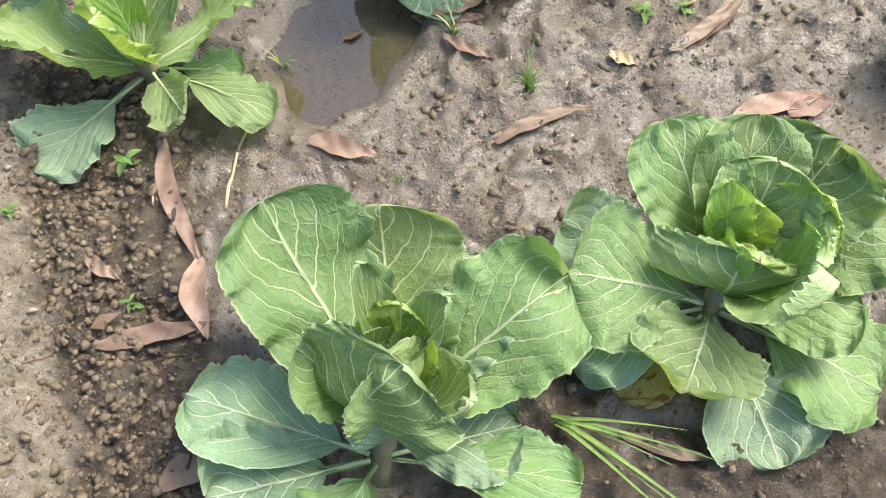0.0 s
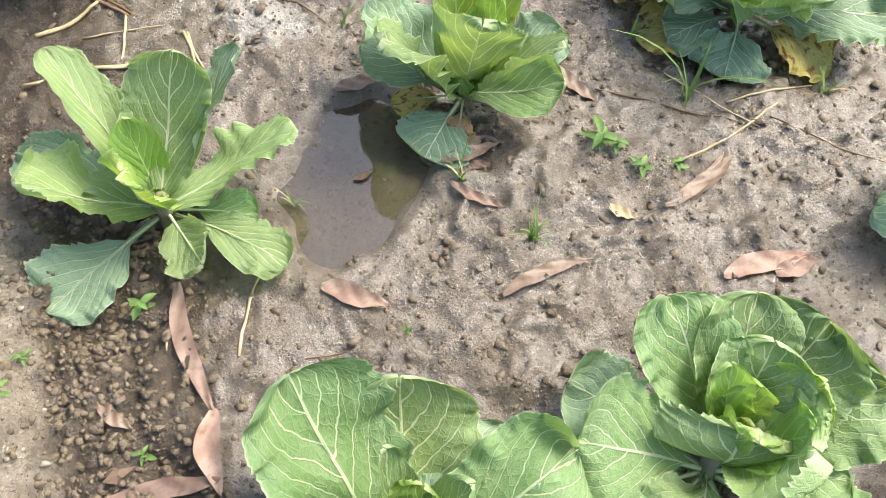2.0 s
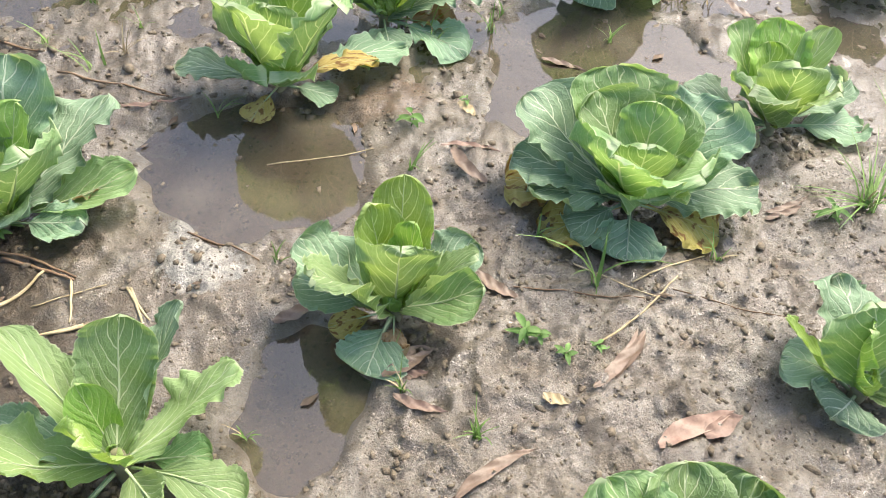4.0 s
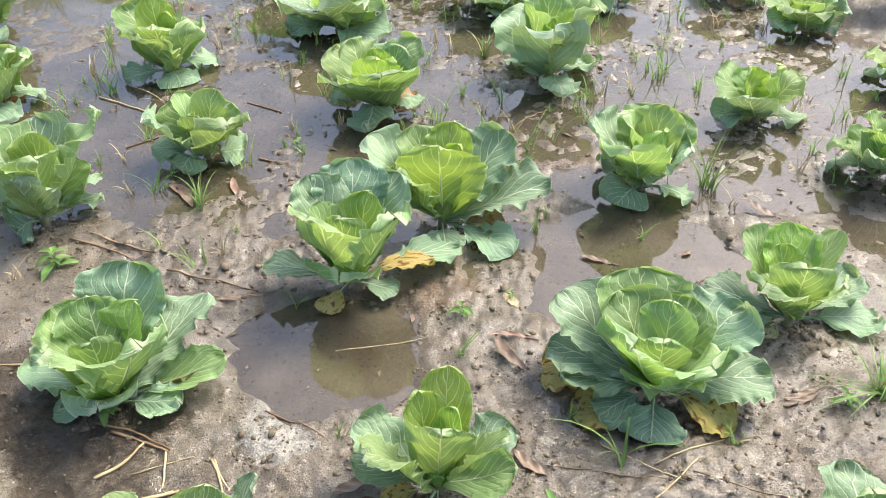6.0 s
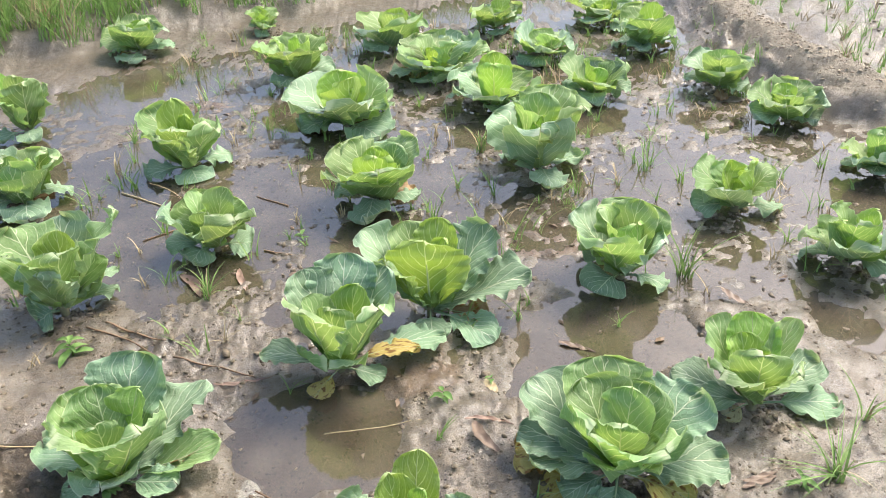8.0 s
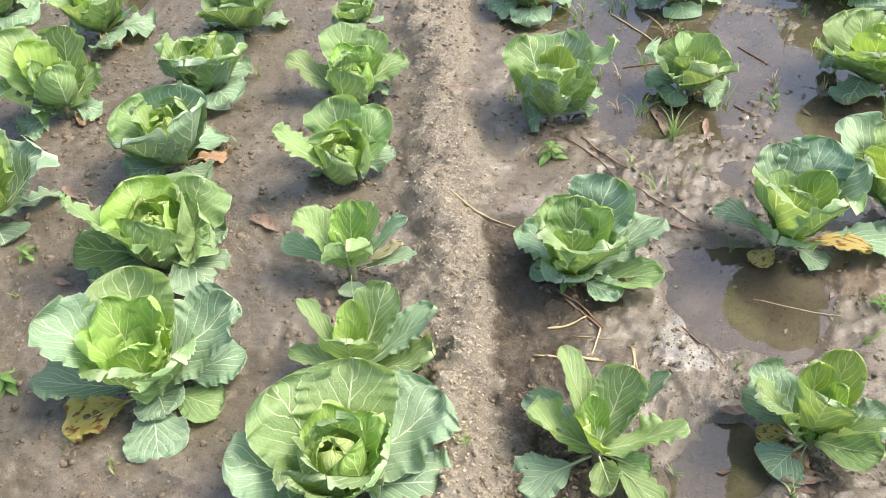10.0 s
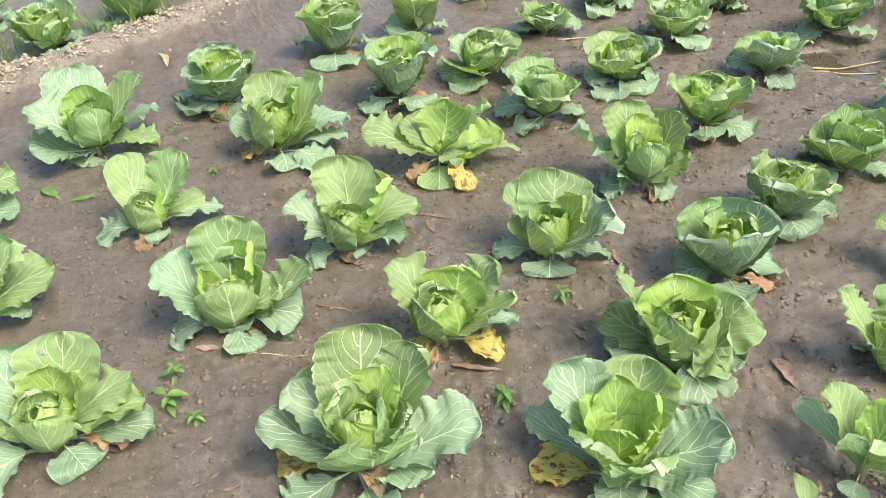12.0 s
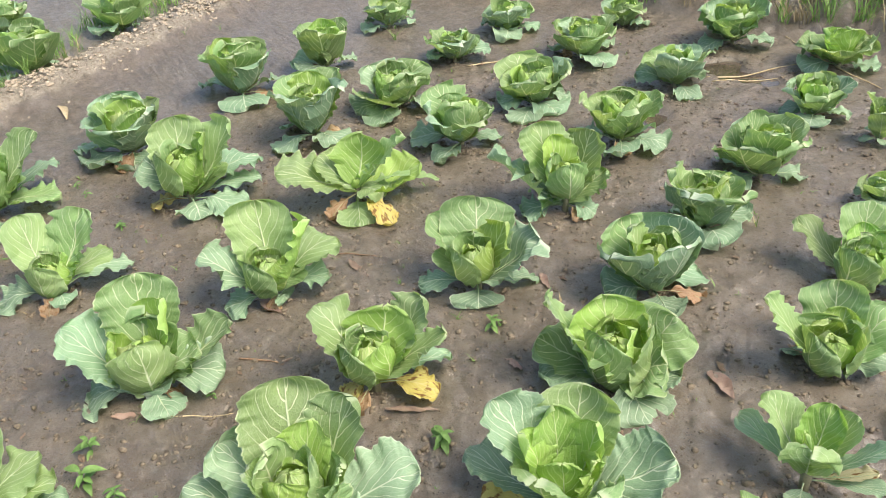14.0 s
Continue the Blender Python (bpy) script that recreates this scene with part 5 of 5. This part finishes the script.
def blades(rng, count, height, spread=0.35, toward=None):
    """Vertices and faces of a tuft of bent, tapering, folded grass blades."""
    verts, faces = [], []
    for _ in range(count):
        a, h = rng.uniform(0, 2 * math.pi), height * rng.uniform(0.5, 1.15)
        if toward is not None:
            a = toward + rng.uniform(-0.45, 0.35)
        lean, w = h * (rng.uniform(0.2, 1.1) if toward is None else rng.uniform(2.2, 3.2)), rng.uniform(0.0012, 0.0032) * (0.7 + height * 3)
        r0 = rng.uniform(0, 0.18 * height * spread * 2)
        b0 = rng.uniform(0, 6.3)
        bx, by = r0 * math.cos(b0), r0 * math.sin(b0)
        n, k = 6, len(verts)
        droop = rng.uniform(0.0, 0.45) * h
        for i in range(n):
            t = i / (n - 1)
            d, z = lean * t ** 1.6, h * t - droop * t ** 3
            cx, cy = bx + d * math.cos(a), by + d * math.sin(a)
            ww = w * (1 - t ** 1.5) + 0.0003
            sx, sy = -math.sin(a) * ww, math.cos(a) * ww
            verts += [(cx - sx, cy - sy, z + ww * 0.5), (cx, cy, z), (cx + sx, cy + sy, z + ww * 0.5)]
        for i in range(n - 1):
            q = k + i * 3
            faces += [(q, q + 1, q + 4, q + 3), (q + 1, q + 2, q + 5, q + 4)]
    return verts, faces


def grass_tuft(x, y, height, count, seed, dry=0.15):
    rng = random.Random(seed)
    ob = new("grass_tuft")
    ob.matrix_world = pose(x, y, max(ground_z(x, y), WATER_Z) - 0.003)
    vs, fs = blades(rng, count, height)
    child("foliage", mesh_of("foliage", vs, fs, GRASS), ob)
    if rng.random() < dry * 3:
        vs, fs = blades(rng, max(2, count // 4), height * 0.9)
        child("dry_foliage", mesh_of("dry_foliage", vs, fs, STRAW), ob, "dry straw-coloured blades")
    return tagged(ob, "tuft of thin green grass growing in the mud", "grass", "grass tufts")


def long_grass(x, y, height, count, toward, seed):
    """A clump of long blades bent down over the mud to one side."""
    rng = random.Random(seed)
    ob = new("grass_tuft")
    ob.matrix_world = pose(x, y, ground_z(x, y) + 0.004)
    vs, fs = blades(rng, count, height, 0.35, radians(toward))
    child("foliage", mesh_of("foliage", vs, fs, GRASS), ob)
    return tagged(ob, "clump of long grass bent over the mud under a cabbage", "grass", "grass tufts")


def weed(x, y, height, count, seed):
    """A small broad-leaved weed: a stem with oval leaves."""
    rng = random.Random(seed)
    ob = new("weed")
    ob.matrix_world = pose(x, y, max(ground_z(x, y), WATER_Z) - 0.002)
    stem = [(0.004 * math.sin(3 * t), 0.004 * math.cos(2 * t) - 0.004, height * t * 0.8) for t in (0, 0.3, 0.6, 1.0)]
    vs, fs = tube(stem, [0.0016, 0.0014, 0.0012, 0.0008], 5)
    child("stem", mesh_of("stem", vs, fs, WEED), ob)
    for i in range(count):
        a, size = i * 2.4 + rng.uniform(-0.4, 0.4), height * rng.uniform(0.45, 0.85)
        z0 = height * 0.8 * (0.15 + 0.85 * i / count)
        up, wide = rng.uniform(0.1, 0.6), rng.uniform(0.32, 0.5)
        verts = []
        for j in range(8):
            v = j / 7
            w = size * wide * 0.5 * (math.sin(math.pi * v ** 0.8) ** 0.8 if 0 < j < 7 else 0.04)
            r, z = size * v, z0 + size * (up * v - 0.5 * v * v)
            for u in (-1, -0.5, 0, 0.5, 1):
                verts.append((r * math.cos(a) - u * w * math.sin(a), r * math.sin(a) + u * w * math.cos(a), max(0.003, z + abs(u) * w * 0.35)))
        child("leaf", mesh_of("leaf", verts, grid_faces(5, 8), WEED), ob)
    return tagged(ob, "small green broad-leaved weed on wet mud", "weed", "weeds between the rows")


for row in [(-0.268, 0.607, -68, 0.187, 0.025, 1), (-0.224, 0.476, -78, 0.104, 0.034, 2), (-0.266, 0.435, 11, 0.135, 0.026, 3), (0.108, 0.846, -25, 0.088, 0.019, 6), (0.523, 0.756, 15, 0.143, 0.035, 9), (0.566, 0.750, 24, 0.081, 0.031, 10), (0.102, 0.902, 6, 0.058, 0.019, 16), (-0.329, 1.636, 5, 0.152, 0.014, 21), (0.300, 1.429, -16, 0.120, 0.014, 22)]:
    fallen_leaf(*row[:5], LITTER, "long reddish-brown dry leaf lying on wet mud", row[5])

for row in [(-0.198, 0.294, 31, 0.101, 0.037, 4), (0.102, 0.919, 26, 0.095, 0.023, 12), (0.308, 0.297, -18, 0.102, 0.019, 13), (-0.345, 0.521, -35, 0.058, 0.018, 14), (0.104, 0.938, 25, 0.096, 0.032, 15), (-1.234, 1.991, 13, 0.171, 0.016, 31), (-2.724, 0.533, 9, 0.149, 0.028, 33), (-1.932, 0.364, 53, 0.160, 0.022, 35)]:
    fallen_leaf(*row[:5], LITTER_DARK, "dark brown dead leaf lying on wet mud", row[5])

for row in [(-0.061, 0.686, -18, 0.094, 0.033, 5)]:
    fallen_leaf(*row[:5], LITTER, "curled orange-brown dry leaf on wet mud", row[5])

for row in [(0.200, 0.731, 25, 0.145, 0.021, 7), (0.444, 0.882, 43, 0.145, 0.021, 8), (0.465, 0.895, 44, 0.122, 0.023, 20), (0.277, 1.354, -62, 0.125, 0.031, 23)]:
    fallen_leaf(*row[:5], LITTER_DARK, "mud-coated faded narrow leaf on wet mud", row[5])

for row in [(0.321, 0.829, -25, 0.046, 0.021, 11), (0.321, 1.566, -59, 0.055, 0.026, 28), (-5.238, -0.227, 3, 0.279, 0.042, 37)]:
    fallen_leaf(*row[:5], STRAW, "small pale dry leaf on wet mud", row[5])

for row in [(0.279, 1.066, -43, 0.090, 0.025, 17), (-0.062, 1.053, 29, 0.095, 0.026, 18), (0.890, 1.196, 17, 0.109, 0.016, 19), (0.877, 1.178, 17, 0.097, 0.017, 24), (1.078, 1.871, -55, 0.108, 0.025, 25), (0.576, 1.713, -26, 0.106, 0.020, 29)]:
    fallen_leaf(*row[:5], LITTER_DARK, "dark curled dead leaf at a puddle edge", row[5])

for row in [(-0.559, 2.152, -58, 0.165, 0.039, 26), (-0.407, 2.150, -69, 0.144, 0.024, 27), (-1.518, 1.180, -12, 0.127, 0.050, 30), (-1.942, 0.727, 13, 0.077, 0.024, 32), (-2.253, 1.055, -18, 0.108, 0.029, 34), (-2.684, 0.168, 14, 0.134, 0.038, 36), (-2.402, -0.379, 64, 0.113, 0.028, 40), (-3.117, 0.595, 14, 0.107, 0.029, 41), (-4.049, 1.169, 21, 0.129, 0.041, 42), (-3.608, 1.777, -16, 0.176, 0.039, 43), (-2.867, 1.930, 23, 0.075, 0.033, 44), (-2.091, -0.707, 49, 0.074, 0.017, 45)]:
    fallen_leaf(*row[:5], LITTER, "small tan withered leaf on the mud", row[5])

for row in [(-3.804, -0.881, 28, 0.151, 0.050, 38), (-3.689, -0.718, 85, 0.163, 0.038, 39)]:
    fallen_leaf(*row[:5], WEED, "fallen yellow-green leaf on the mud", row[5])

for row in [(-0.204, 0.602, -0.187, 0.730, 0.0047, 46), (-0.294, 0.648, -0.293, 0.606, 0.0040, 47), (-0.563, 1.117, -0.487, 1.202, 0.0074, 51), (-0.439, 1.176, -0.431, 1.085, 0.0051, 53), (-0.345, 1.144, -0.310, 1.047, 0.0058, 54), (-0.514, 1.051, -0.398, 1.079, 0.0064, 55), (-1.018, 1.465, -0.800, 1.454, 0.0055, 69), (-0.564, 1.029, -0.409, 1.080, 0.0057, 71), (-0.339, 1.142, -0.304, 1.069, 0.0057, 72)]:
    stalk(*row[:5], STRAW, "dry yellow straw stalk lying on the mud", row[5])

for row in [(-0.120, 0.601, -0.063, 0.613, 0.0023, 48), (-0.402, 0.395, -0.376, 0.429, 0.0020, 49), (0.133, 0.697, 0.234, 0.746, 0.0024, 50), (-0.596, 1.266, -0.432, 1.180, 0.0060, 52), (-0.253, 1.273, -0.125, 1.177, 0.0039, 56), (0.305, 1.061, 0.527, 1.006, 0.0030, 59), (-0.777, 1.961, -0.575, 1.843, 0.0066, 61), (-0.791, 2.447, -0.587, 2.562, 0.0054, 62), (-0.358, 2.335, -0.262, 2.287, 0.0065, 63), (-0.307, 2.644, -0.435, 2.735, 0.0058, 64), (0.580, 1.015, 0.784, 0.929, 0.0025, 67), (-0.561, 1.240, -0.434, 1.173, 0.0072, 70), (-0.540, 1.771, -0.305, 1.666, 0.0055, 73), (-0.832, 1.951, -0.607, 1.807, 0.0059, 74), (-2.471, -0.005, -2.383, 0.101, 0.0078, 75), (-3.699, -1.156, -3.463, -1.068, 0.0079, 77)]:
    stalk(*row[:5], TWIG, "thin brown twig lying on the mud", row[5])

for row in [(-2.875, 0.506, -2.761, 0.627, 0.0071, 78)]:
    stalk(*row[:5], TWIG, "thin brown twig lying on the mud", row[5])

for row in [(0.411, 0.918, 0.598, 1.044, 0.0045, 57), (0.517, 1.045, 0.670, 1.087, 0.0039, 58), (-0.499, 1.131, -0.380, 1.157, 0.0029, 60), (-0.108, 1.444, 0.134, 1.464, 0.0029, 65), (0.413, 1.112, 0.563, 0.998, 0.0034, 66), (-0.965, 2.828, -0.658, 2.605, 0.0071, 68), (-2.328, -0.263, -2.233, -0.094, 0.0044, 76), (-4.270, 1.904, -4.192, 2.236, 0.0100, 79), (-3.262, 2.768, -3.064, 3.246, 0.0095, 80), (-3.210, 2.757, -3.024, 3.080, 0.0070, 81), (-3.403, 3.493, -2.616, 3.276, 0.0095, 82), (-2.935, 3.022, -3.070, 3.336, 0.0094, 83)]:
    stalk(*row[:5], STRAW, "thin pale dead grass stem on the mud", row[5])

for row in [(0.976, 2.023, 0.190, 20, 84), (0.454, 1.043, 0.170, 5, 85), (1.042, 1.175, 0.160, 14, 86), (-0.282, 2.401, 0.060, 7, 87), (-0.510, 2.099, 0.090, 14, 88), (0.171, 1.377, 0.060, 6, 89), (0.433, 1.856, 0.090, 7, 90), (0.686, 1.077, 0.060, 5, 91), (0.330, 2.710, 0.070, 7, 92), (0.758, 2.605, 0.100, 9, 93), (1.032, 2.517, 0.080, 6, 94), (0.372, 1.164, 0.050, 4, 95), (-0.204, 1.607, 0.070, 4, 96), (-0.613, 2.280, 0.060, 6, 97), (1.065, 1.704, 0.050, 5, 98), (1.197, 1.345, 0.120, 8, 99), (-0.094, 1.175, 0.050, 5, 100), (0.447, 3.010, 0.160, 16, 101), (1.039, 2.836, 0.090, 8, 102)]:
    grass_tuft(*row)

for row in [(-0.494, 3.783, 0.090, 8, 103), (-0.900, 4.081, 0.090, 8, 104), (-1.372, 4.418, 0.080, 6, 105), (1.417, 3.712, 0.080, 6, 106), (-0.245, 2.466, 0.050, 5, 107), (0.699, 2.580, 0.070, 6, 108), (0.329, 3.464, 0.070, 6, 109), (0.924, 2.649, 0.060, 5, 110), (-0.034, 3.807, 0.060, 5, 111), (1.396, 3.020, 0.060, 6, 112), (-0.534, 3.298, 0.070, 6, 113), (-0.967, 3.411, 0.050, 5, 114), (0.879, 3.138, 0.060, 5, 115), (0.451, 2.747, 0.060, 6, 116), (0.471, 1.917, 0.060, 6, 117), (1.935, 2.901, 0.060, 6, 118), (-0.131, 4.260, 0.060, 5, 119), (0.087, 0.877, 0.050, 7, 120), (0.188, 0.788, 0.060, 10, 121)]:
    grass_tuft(*row)

for row in [(-0.152, 0.843, 0.040, 5, 122), (0.009, 0.642, 0.025, 5, 123), (0.078, 0.934, 0.040, 5, 124), (-0.583, 0.686, 0.050, 6, 125), (-0.806, 0.865, 0.090, 10, 126), (-0.494, 2.051, 0.100, 16, 127), (-1.323, 0.304, 0.050, 6, 128), (-1.379, 2.662, 0.080, 8, 129), (-1.089, 2.086, 0.080, 4, 130), (-2.081, 1.896, 0.060, 6, 131), (-5.044, -1.809, 0.120, 22, 132), (-5.003, -1.634, 0.120, 20, 133), (-2.133, 0.797, 0.050, 5, 134), (-4.150, 1.450, 0.070, 6, 135), (-2.124, -0.593, 0.060, 5, 136), (-3.315, 0.947, 0.070, 5, 137), (-5.813, -0.354, 0.140, 26, 138), (-5.844, -0.111, 0.120, 16, 139), (-4.987, 1.778, 0.100, 10, 140)]:
    grass_tuft(*row)

for row in [(-5.599, -0.502, 0.120, 18, 141), (-5.192, 1.876, 0.100, 8, 142), (-6.103, 0.684, 0.050, 6, 143), (-6.111, 0.930, 0.050, 5, 144), (-4.107, 1.964, 0.060, 5, 145)]:
    grass_tuft(*row)

for row in [(-0.602, 1.330, 0.100, 9, 146), (0.191, 1.517, 0.050, 7, 147), (0.296, 0.951, 0.040, 8, 148), (0.954, 1.156, 0.050, 8, 149), (0.321, 1.588, 0.030, 5, 150), (0.354, 0.903, 0.030, 5, 151), (-0.332, 0.664, 0.030, 6, 152), (-0.455, 0.587, 0.018, 5, 153), (-0.302, 0.476, 0.020, 5, 154), (0.318, 0.942, 0.030, 6, 155), (0.409, 0.912, 0.030, 5, 156), (-0.458, 0.529, 0.030, 5, 157), (-2.206, -0.535, 0.080, 8, 158), (-2.105, -0.466, 0.050, 8, 159), (-1.768, 0.381, 0.070, 14, 160), (-1.878, -0.872, 0.025, 8, 161), (-1.834, -0.612, 0.020, 7, 162), (-1.931, -1.035, 0.020, 6, 163), (-2.386, -1.055, 0.030, 5, 164)]:
    weed(*row)

for row in [(-4.031, -0.272, 0.040, 7, 165), (-3.630, -0.184, 0.040, 6, 166), (-3.215, -1.370, 0.020, 6, 167), (-2.710, -1.090, 0.020, 5, 168), (-4.376, -0.533, 0.040, 6, 169), (-0.832, 1.822, 0.080, 10, 170), (-0.238, 2.395, 0.040, 5, 171), (-0.582, 1.295, 0.060, 9, 172), (-2.136, 0.767, 0.060, 7, 173), (-3.648, -0.188, 0.040, 7, 174), (-4.141, -0.300, 0.040, 7, 175), (-2.329, -0.499, 0.070, 6, 176), (-2.336, -0.128, 0.030, 5, 177)]:
    weed(*row)

long_grass(0.187, 0.330, 0.075, 9, -25, 9)

long_grass(1.042, 1.175, 0.07, 8, 60, 10)
long_grass(1.042, 1.175, 0.07, 7, 200, 11)



# ---- grass on the banks, clods and crumbs ----
def bank_grass():
    """Rough grass and dead stems along the field's edge, the far bund and the fallow strip."""
    rng = random.Random(5)
    green, dry = ([], []), ([], [])

    def plant(x, y, height, count, dryness):
        vs, fs = blades(rng, count, height, 0.6)
        store = dry if rng.random() < dryness else green
        z, k = max(ground_z(x, y), WATER_Z) - 0.005, len(store[0])
        store[0].extend([(a + x, b + y, c + z) for a, b, c in vs])
        store[1].extend([tuple(i + k for i in f) for f in fs])

    for (ax, ay), (bx, by) in zip(BANK_FOOT[1:], BANK_FOOT[2:]):
        size = math.hypot(bx - ax, by - ay)
        for _ in range(int(size * 230)):
            t, off = rng.random(), rng.random() ** 0.9 * 1.0 + 0.10
            x, y = ax + (bx - ax) * t - (by - ay) / size * off, ay + (by - ay) * t + (bx - ax) / size * off
            west = x < -2.3
            if not west and off < 0.16 and rng.random() < 0.6:
                continue
            plant(x, y, rng.uniform(0.12, 0.34), rng.randint(9, 15), 0.5 if west else 0.1)
    for _ in range(420):  # thin shoots among the puddles
        plant(-1.1 + 3.0 * rng.random(), 1.75 + 3.0 * rng.random() ** 0.8, rng.uniform(0.04, 0.12), rng.randint(3, 9), 0.3)
    for _ in range(170):
        plant(-4.6 + 3.2 * rng.random(), -0.8 + 3.6 * rng.random(), rng.uniform(0.015, 0.04), rng.randint(2, 5), 0.2)
    for _ in range(380):
        t = rng.random()
        y = 2.4 + 3.4 * t
        x = 2.25 + rng.random() * 1.6 + 0.1 * (4 - y)
        plant(x, y, rng.uniform(0.05, 0.16), rng.randint(4, 9), 0.3)
    for (ax, ay), (bx, by) in zip(RIDGE_WEST[1:], RIDGE_WEST[2:]):
        for _ in range(34):
            t = rng.random()
            plant(ax + (bx - ax) * t - 0.35 - rng.random() * 0.6, ay + (by - ay) * t - 0.1, rng.uniform(0.07, 0.22), rng.randint(5, 10), 0.1)
    for (vs, fs), material, name, label in ((green, GRASS, "bank_grass", "rough green grass along the edge of the field"), (dry, STRAW, "dead_grass", "dead straw-coloured grass along the field edge")):
        tagged(new(name, mesh_of(name, vs, fs, material)), label, "grass", kind="stuff")


def lumps(name, label, material, spots, low_poly=1):
    """Many small rough lumps of earth lying on the ground."""
    bm = bmesh.new()
    bmesh.ops.create_icosphere(bm, subdivisions=low_poly, radius=1.0)
    base = np.array([v.co[:] for v in bm.verts])
    tris = np.array([[v.index for v in f.verts] for f in bm.faces])
    bm.free()
    xs, ys = np.array([s[0] for s in spots]), np.array([s[1] for s in spots])
    zs = np.maximum(relief(xs, ys)[0], WATER_Z - 0.004)
    g = np.random.RandomState(len(spots))
    n, m = len(spots), len(base)
    size = np.array([s[2] for s in spots])
    shape = base[None] * (1 + 0.42 * (g.rand(n, m, 1) - 0.5) * 2)
    shape = shape * np.stack([1 + 0.7 * g.rand(n), np.ones(n), 0.5 + 0.35 * g.rand(n)], 1)[:, None, :]
    a = g.rand(n, 1) * 6.3
    c, s = np.cos(a), np.sin(a)
    vx, vy = shape[..., 0] * c - shape[..., 1] * s, shape[..., 0] * s + shape[..., 1] * c
    r = size[:, None]
    allv = np.stack([vx * r + xs[:, None], vy * r + ys[:, None], shape[..., 2] * r + zs[:, None] + r * 0.0], -1).reshape(-1, 3)
    allf = (tris[None] + (np.arange(n) * m)[:, None, None]).reshape(-1, 3)
    me = mesh_of(name, allv.tolist(), allf.tolist(), material)
    tagged(new(name, me), label, "soil", kind="stuff")


rng = np.random.RandomState(3)
spots = []
for _ in range(6000):  # dark broken soil between the ridge and the first plants
    t = rng.rand()
    spots.append((-0.24 - 0.22 * t + rng.randn() * 0.055, 0.10 + 0.80 * t + rng.randn() * 0.05, 0.0008 + 0.0055 * rng.rand() ** 4))
for _ in range(9000):  # all over the plots
    x, y = -4.2 + 6.2 * rng.rand(), -1.0 + 4.6 * rng.rand()
    spots.append((x, y, 0.0016 + 0.006 * rng.rand() ** 4))
for _ in range(5000):  # near the start
    x, y = -0.35 + 1.4 * rng.rand(), 0.15 + 1.25 * rng.rand()
    spots.append((x, y, 0.001 + 0.004 * rng.rand() ** 4))
def leaf_bits():
    """Small torn and rotting scraps of leaf trodden into the mud."""
    g = random.Random(17)
    vs, fs = [], []
    for _ in range(600):
        x, y = (-4.4 + 3.3 * g.random(), -1.0 + 4.2 * g.random()) if g.random() < 0.7 else (-0.9 + 2.8 * g.random(), 0.4 + 3.2 * g.random())
        z, a, size = max(ground_z(x, y), WATER_Z) + 0.003, g.uniform(0, 6.3), 0.004 + 0.018 * g.random() ** 3
        k, n = len(vs), 6
        vs.append((x, y, z + size * 0.25))
        for i in range(n):
            w = a + 6.283 * i / n
            r = size * (1.3 if i % 3 == 0 else 0.5) * g.uniform(0.6, 1.3)
            vs.append((x + r * math.cos(w), y + r * math.sin(w), z + size * g.uniform(-0.1, 0.35)))
        fs.extend((k, k + 1 + i, k + 1 + (i + 1) % n) for i in range(n))
    tagged(new("leaf_scraps", mesh_of("leaf_scraps", vs, fs, SCRAP, False)), "small rotting brown leaf scraps on the mud", "leaf litter", kind="stuff")


leaf_bits()
for px, py in PLACES:  # earth drawn up round the stems
    for _ in range(70 if px > -1.2 else 40):
        r, a = 0.02 + abs(rng.randn()) * 0.075, rng.rand() * 6.3
        spots.append((px + r * math.cos(a), py + r * math.sin(a), 0.0025 + 0.009 * rng.rand() ** 3))
for _ in range(9000):  # over the headed plot
    spots.append((-4.3 + 3.3 * rng.rand(), -1.0 + 4.2 * rng.rand(), 0.0025 + 0.009 * rng.rand() ** 3))
for _ in range(6000):  # trodden lumps in the plot beside the ridge
    spots.append((-0.9 + 2.8 * rng.rand(), 0.5 + 2.6 * rng.rand(), 0.0018 + 0.006 * rng.rand() ** 3))
for _ in range(2600):  # small lumps standing out of the shallow water
    spots.append((-1.0 + 2.9 * rng.rand(), 1.5 + 3.2 * rng.rand(), 0.003 + 0.008 * rng.rand() ** 3))
lumps("mud_clods", "dark wet clods and crumbs of mud", CLOD, spots)
spots = []
for line, n, wide, big in ((RIDGE_MID, 9000, 0.055, 0.0034), (RIDGE_WEST, 5000, 0.10, 0.016), (RIDGE_EAST, 3500, 0.13, 0.008)):
    for _ in range(n):
        i = rng.randint(len(line) - 1)
        (ax, ay), (bx, by) = line[i], line[i + 1]
        t = rng.rand()
        spots.append((ax + (bx - ax) * t + rng.randn() * wide, ay + (by - ay) * t + rng.randn() * wide, 0.0014 + big * rng.rand() ** 4))
for _ in range(900):
    spots.append((2.4 + 2.2 * rng.rand(), 2.0 + 4 * rng.rand(), 0.003 + 0.012 * rng.rand() ** 4))
lumps("dry_crumbs", "pale dry crumbs of earth on the ridges", CRUMB, spots)
bank_grass()
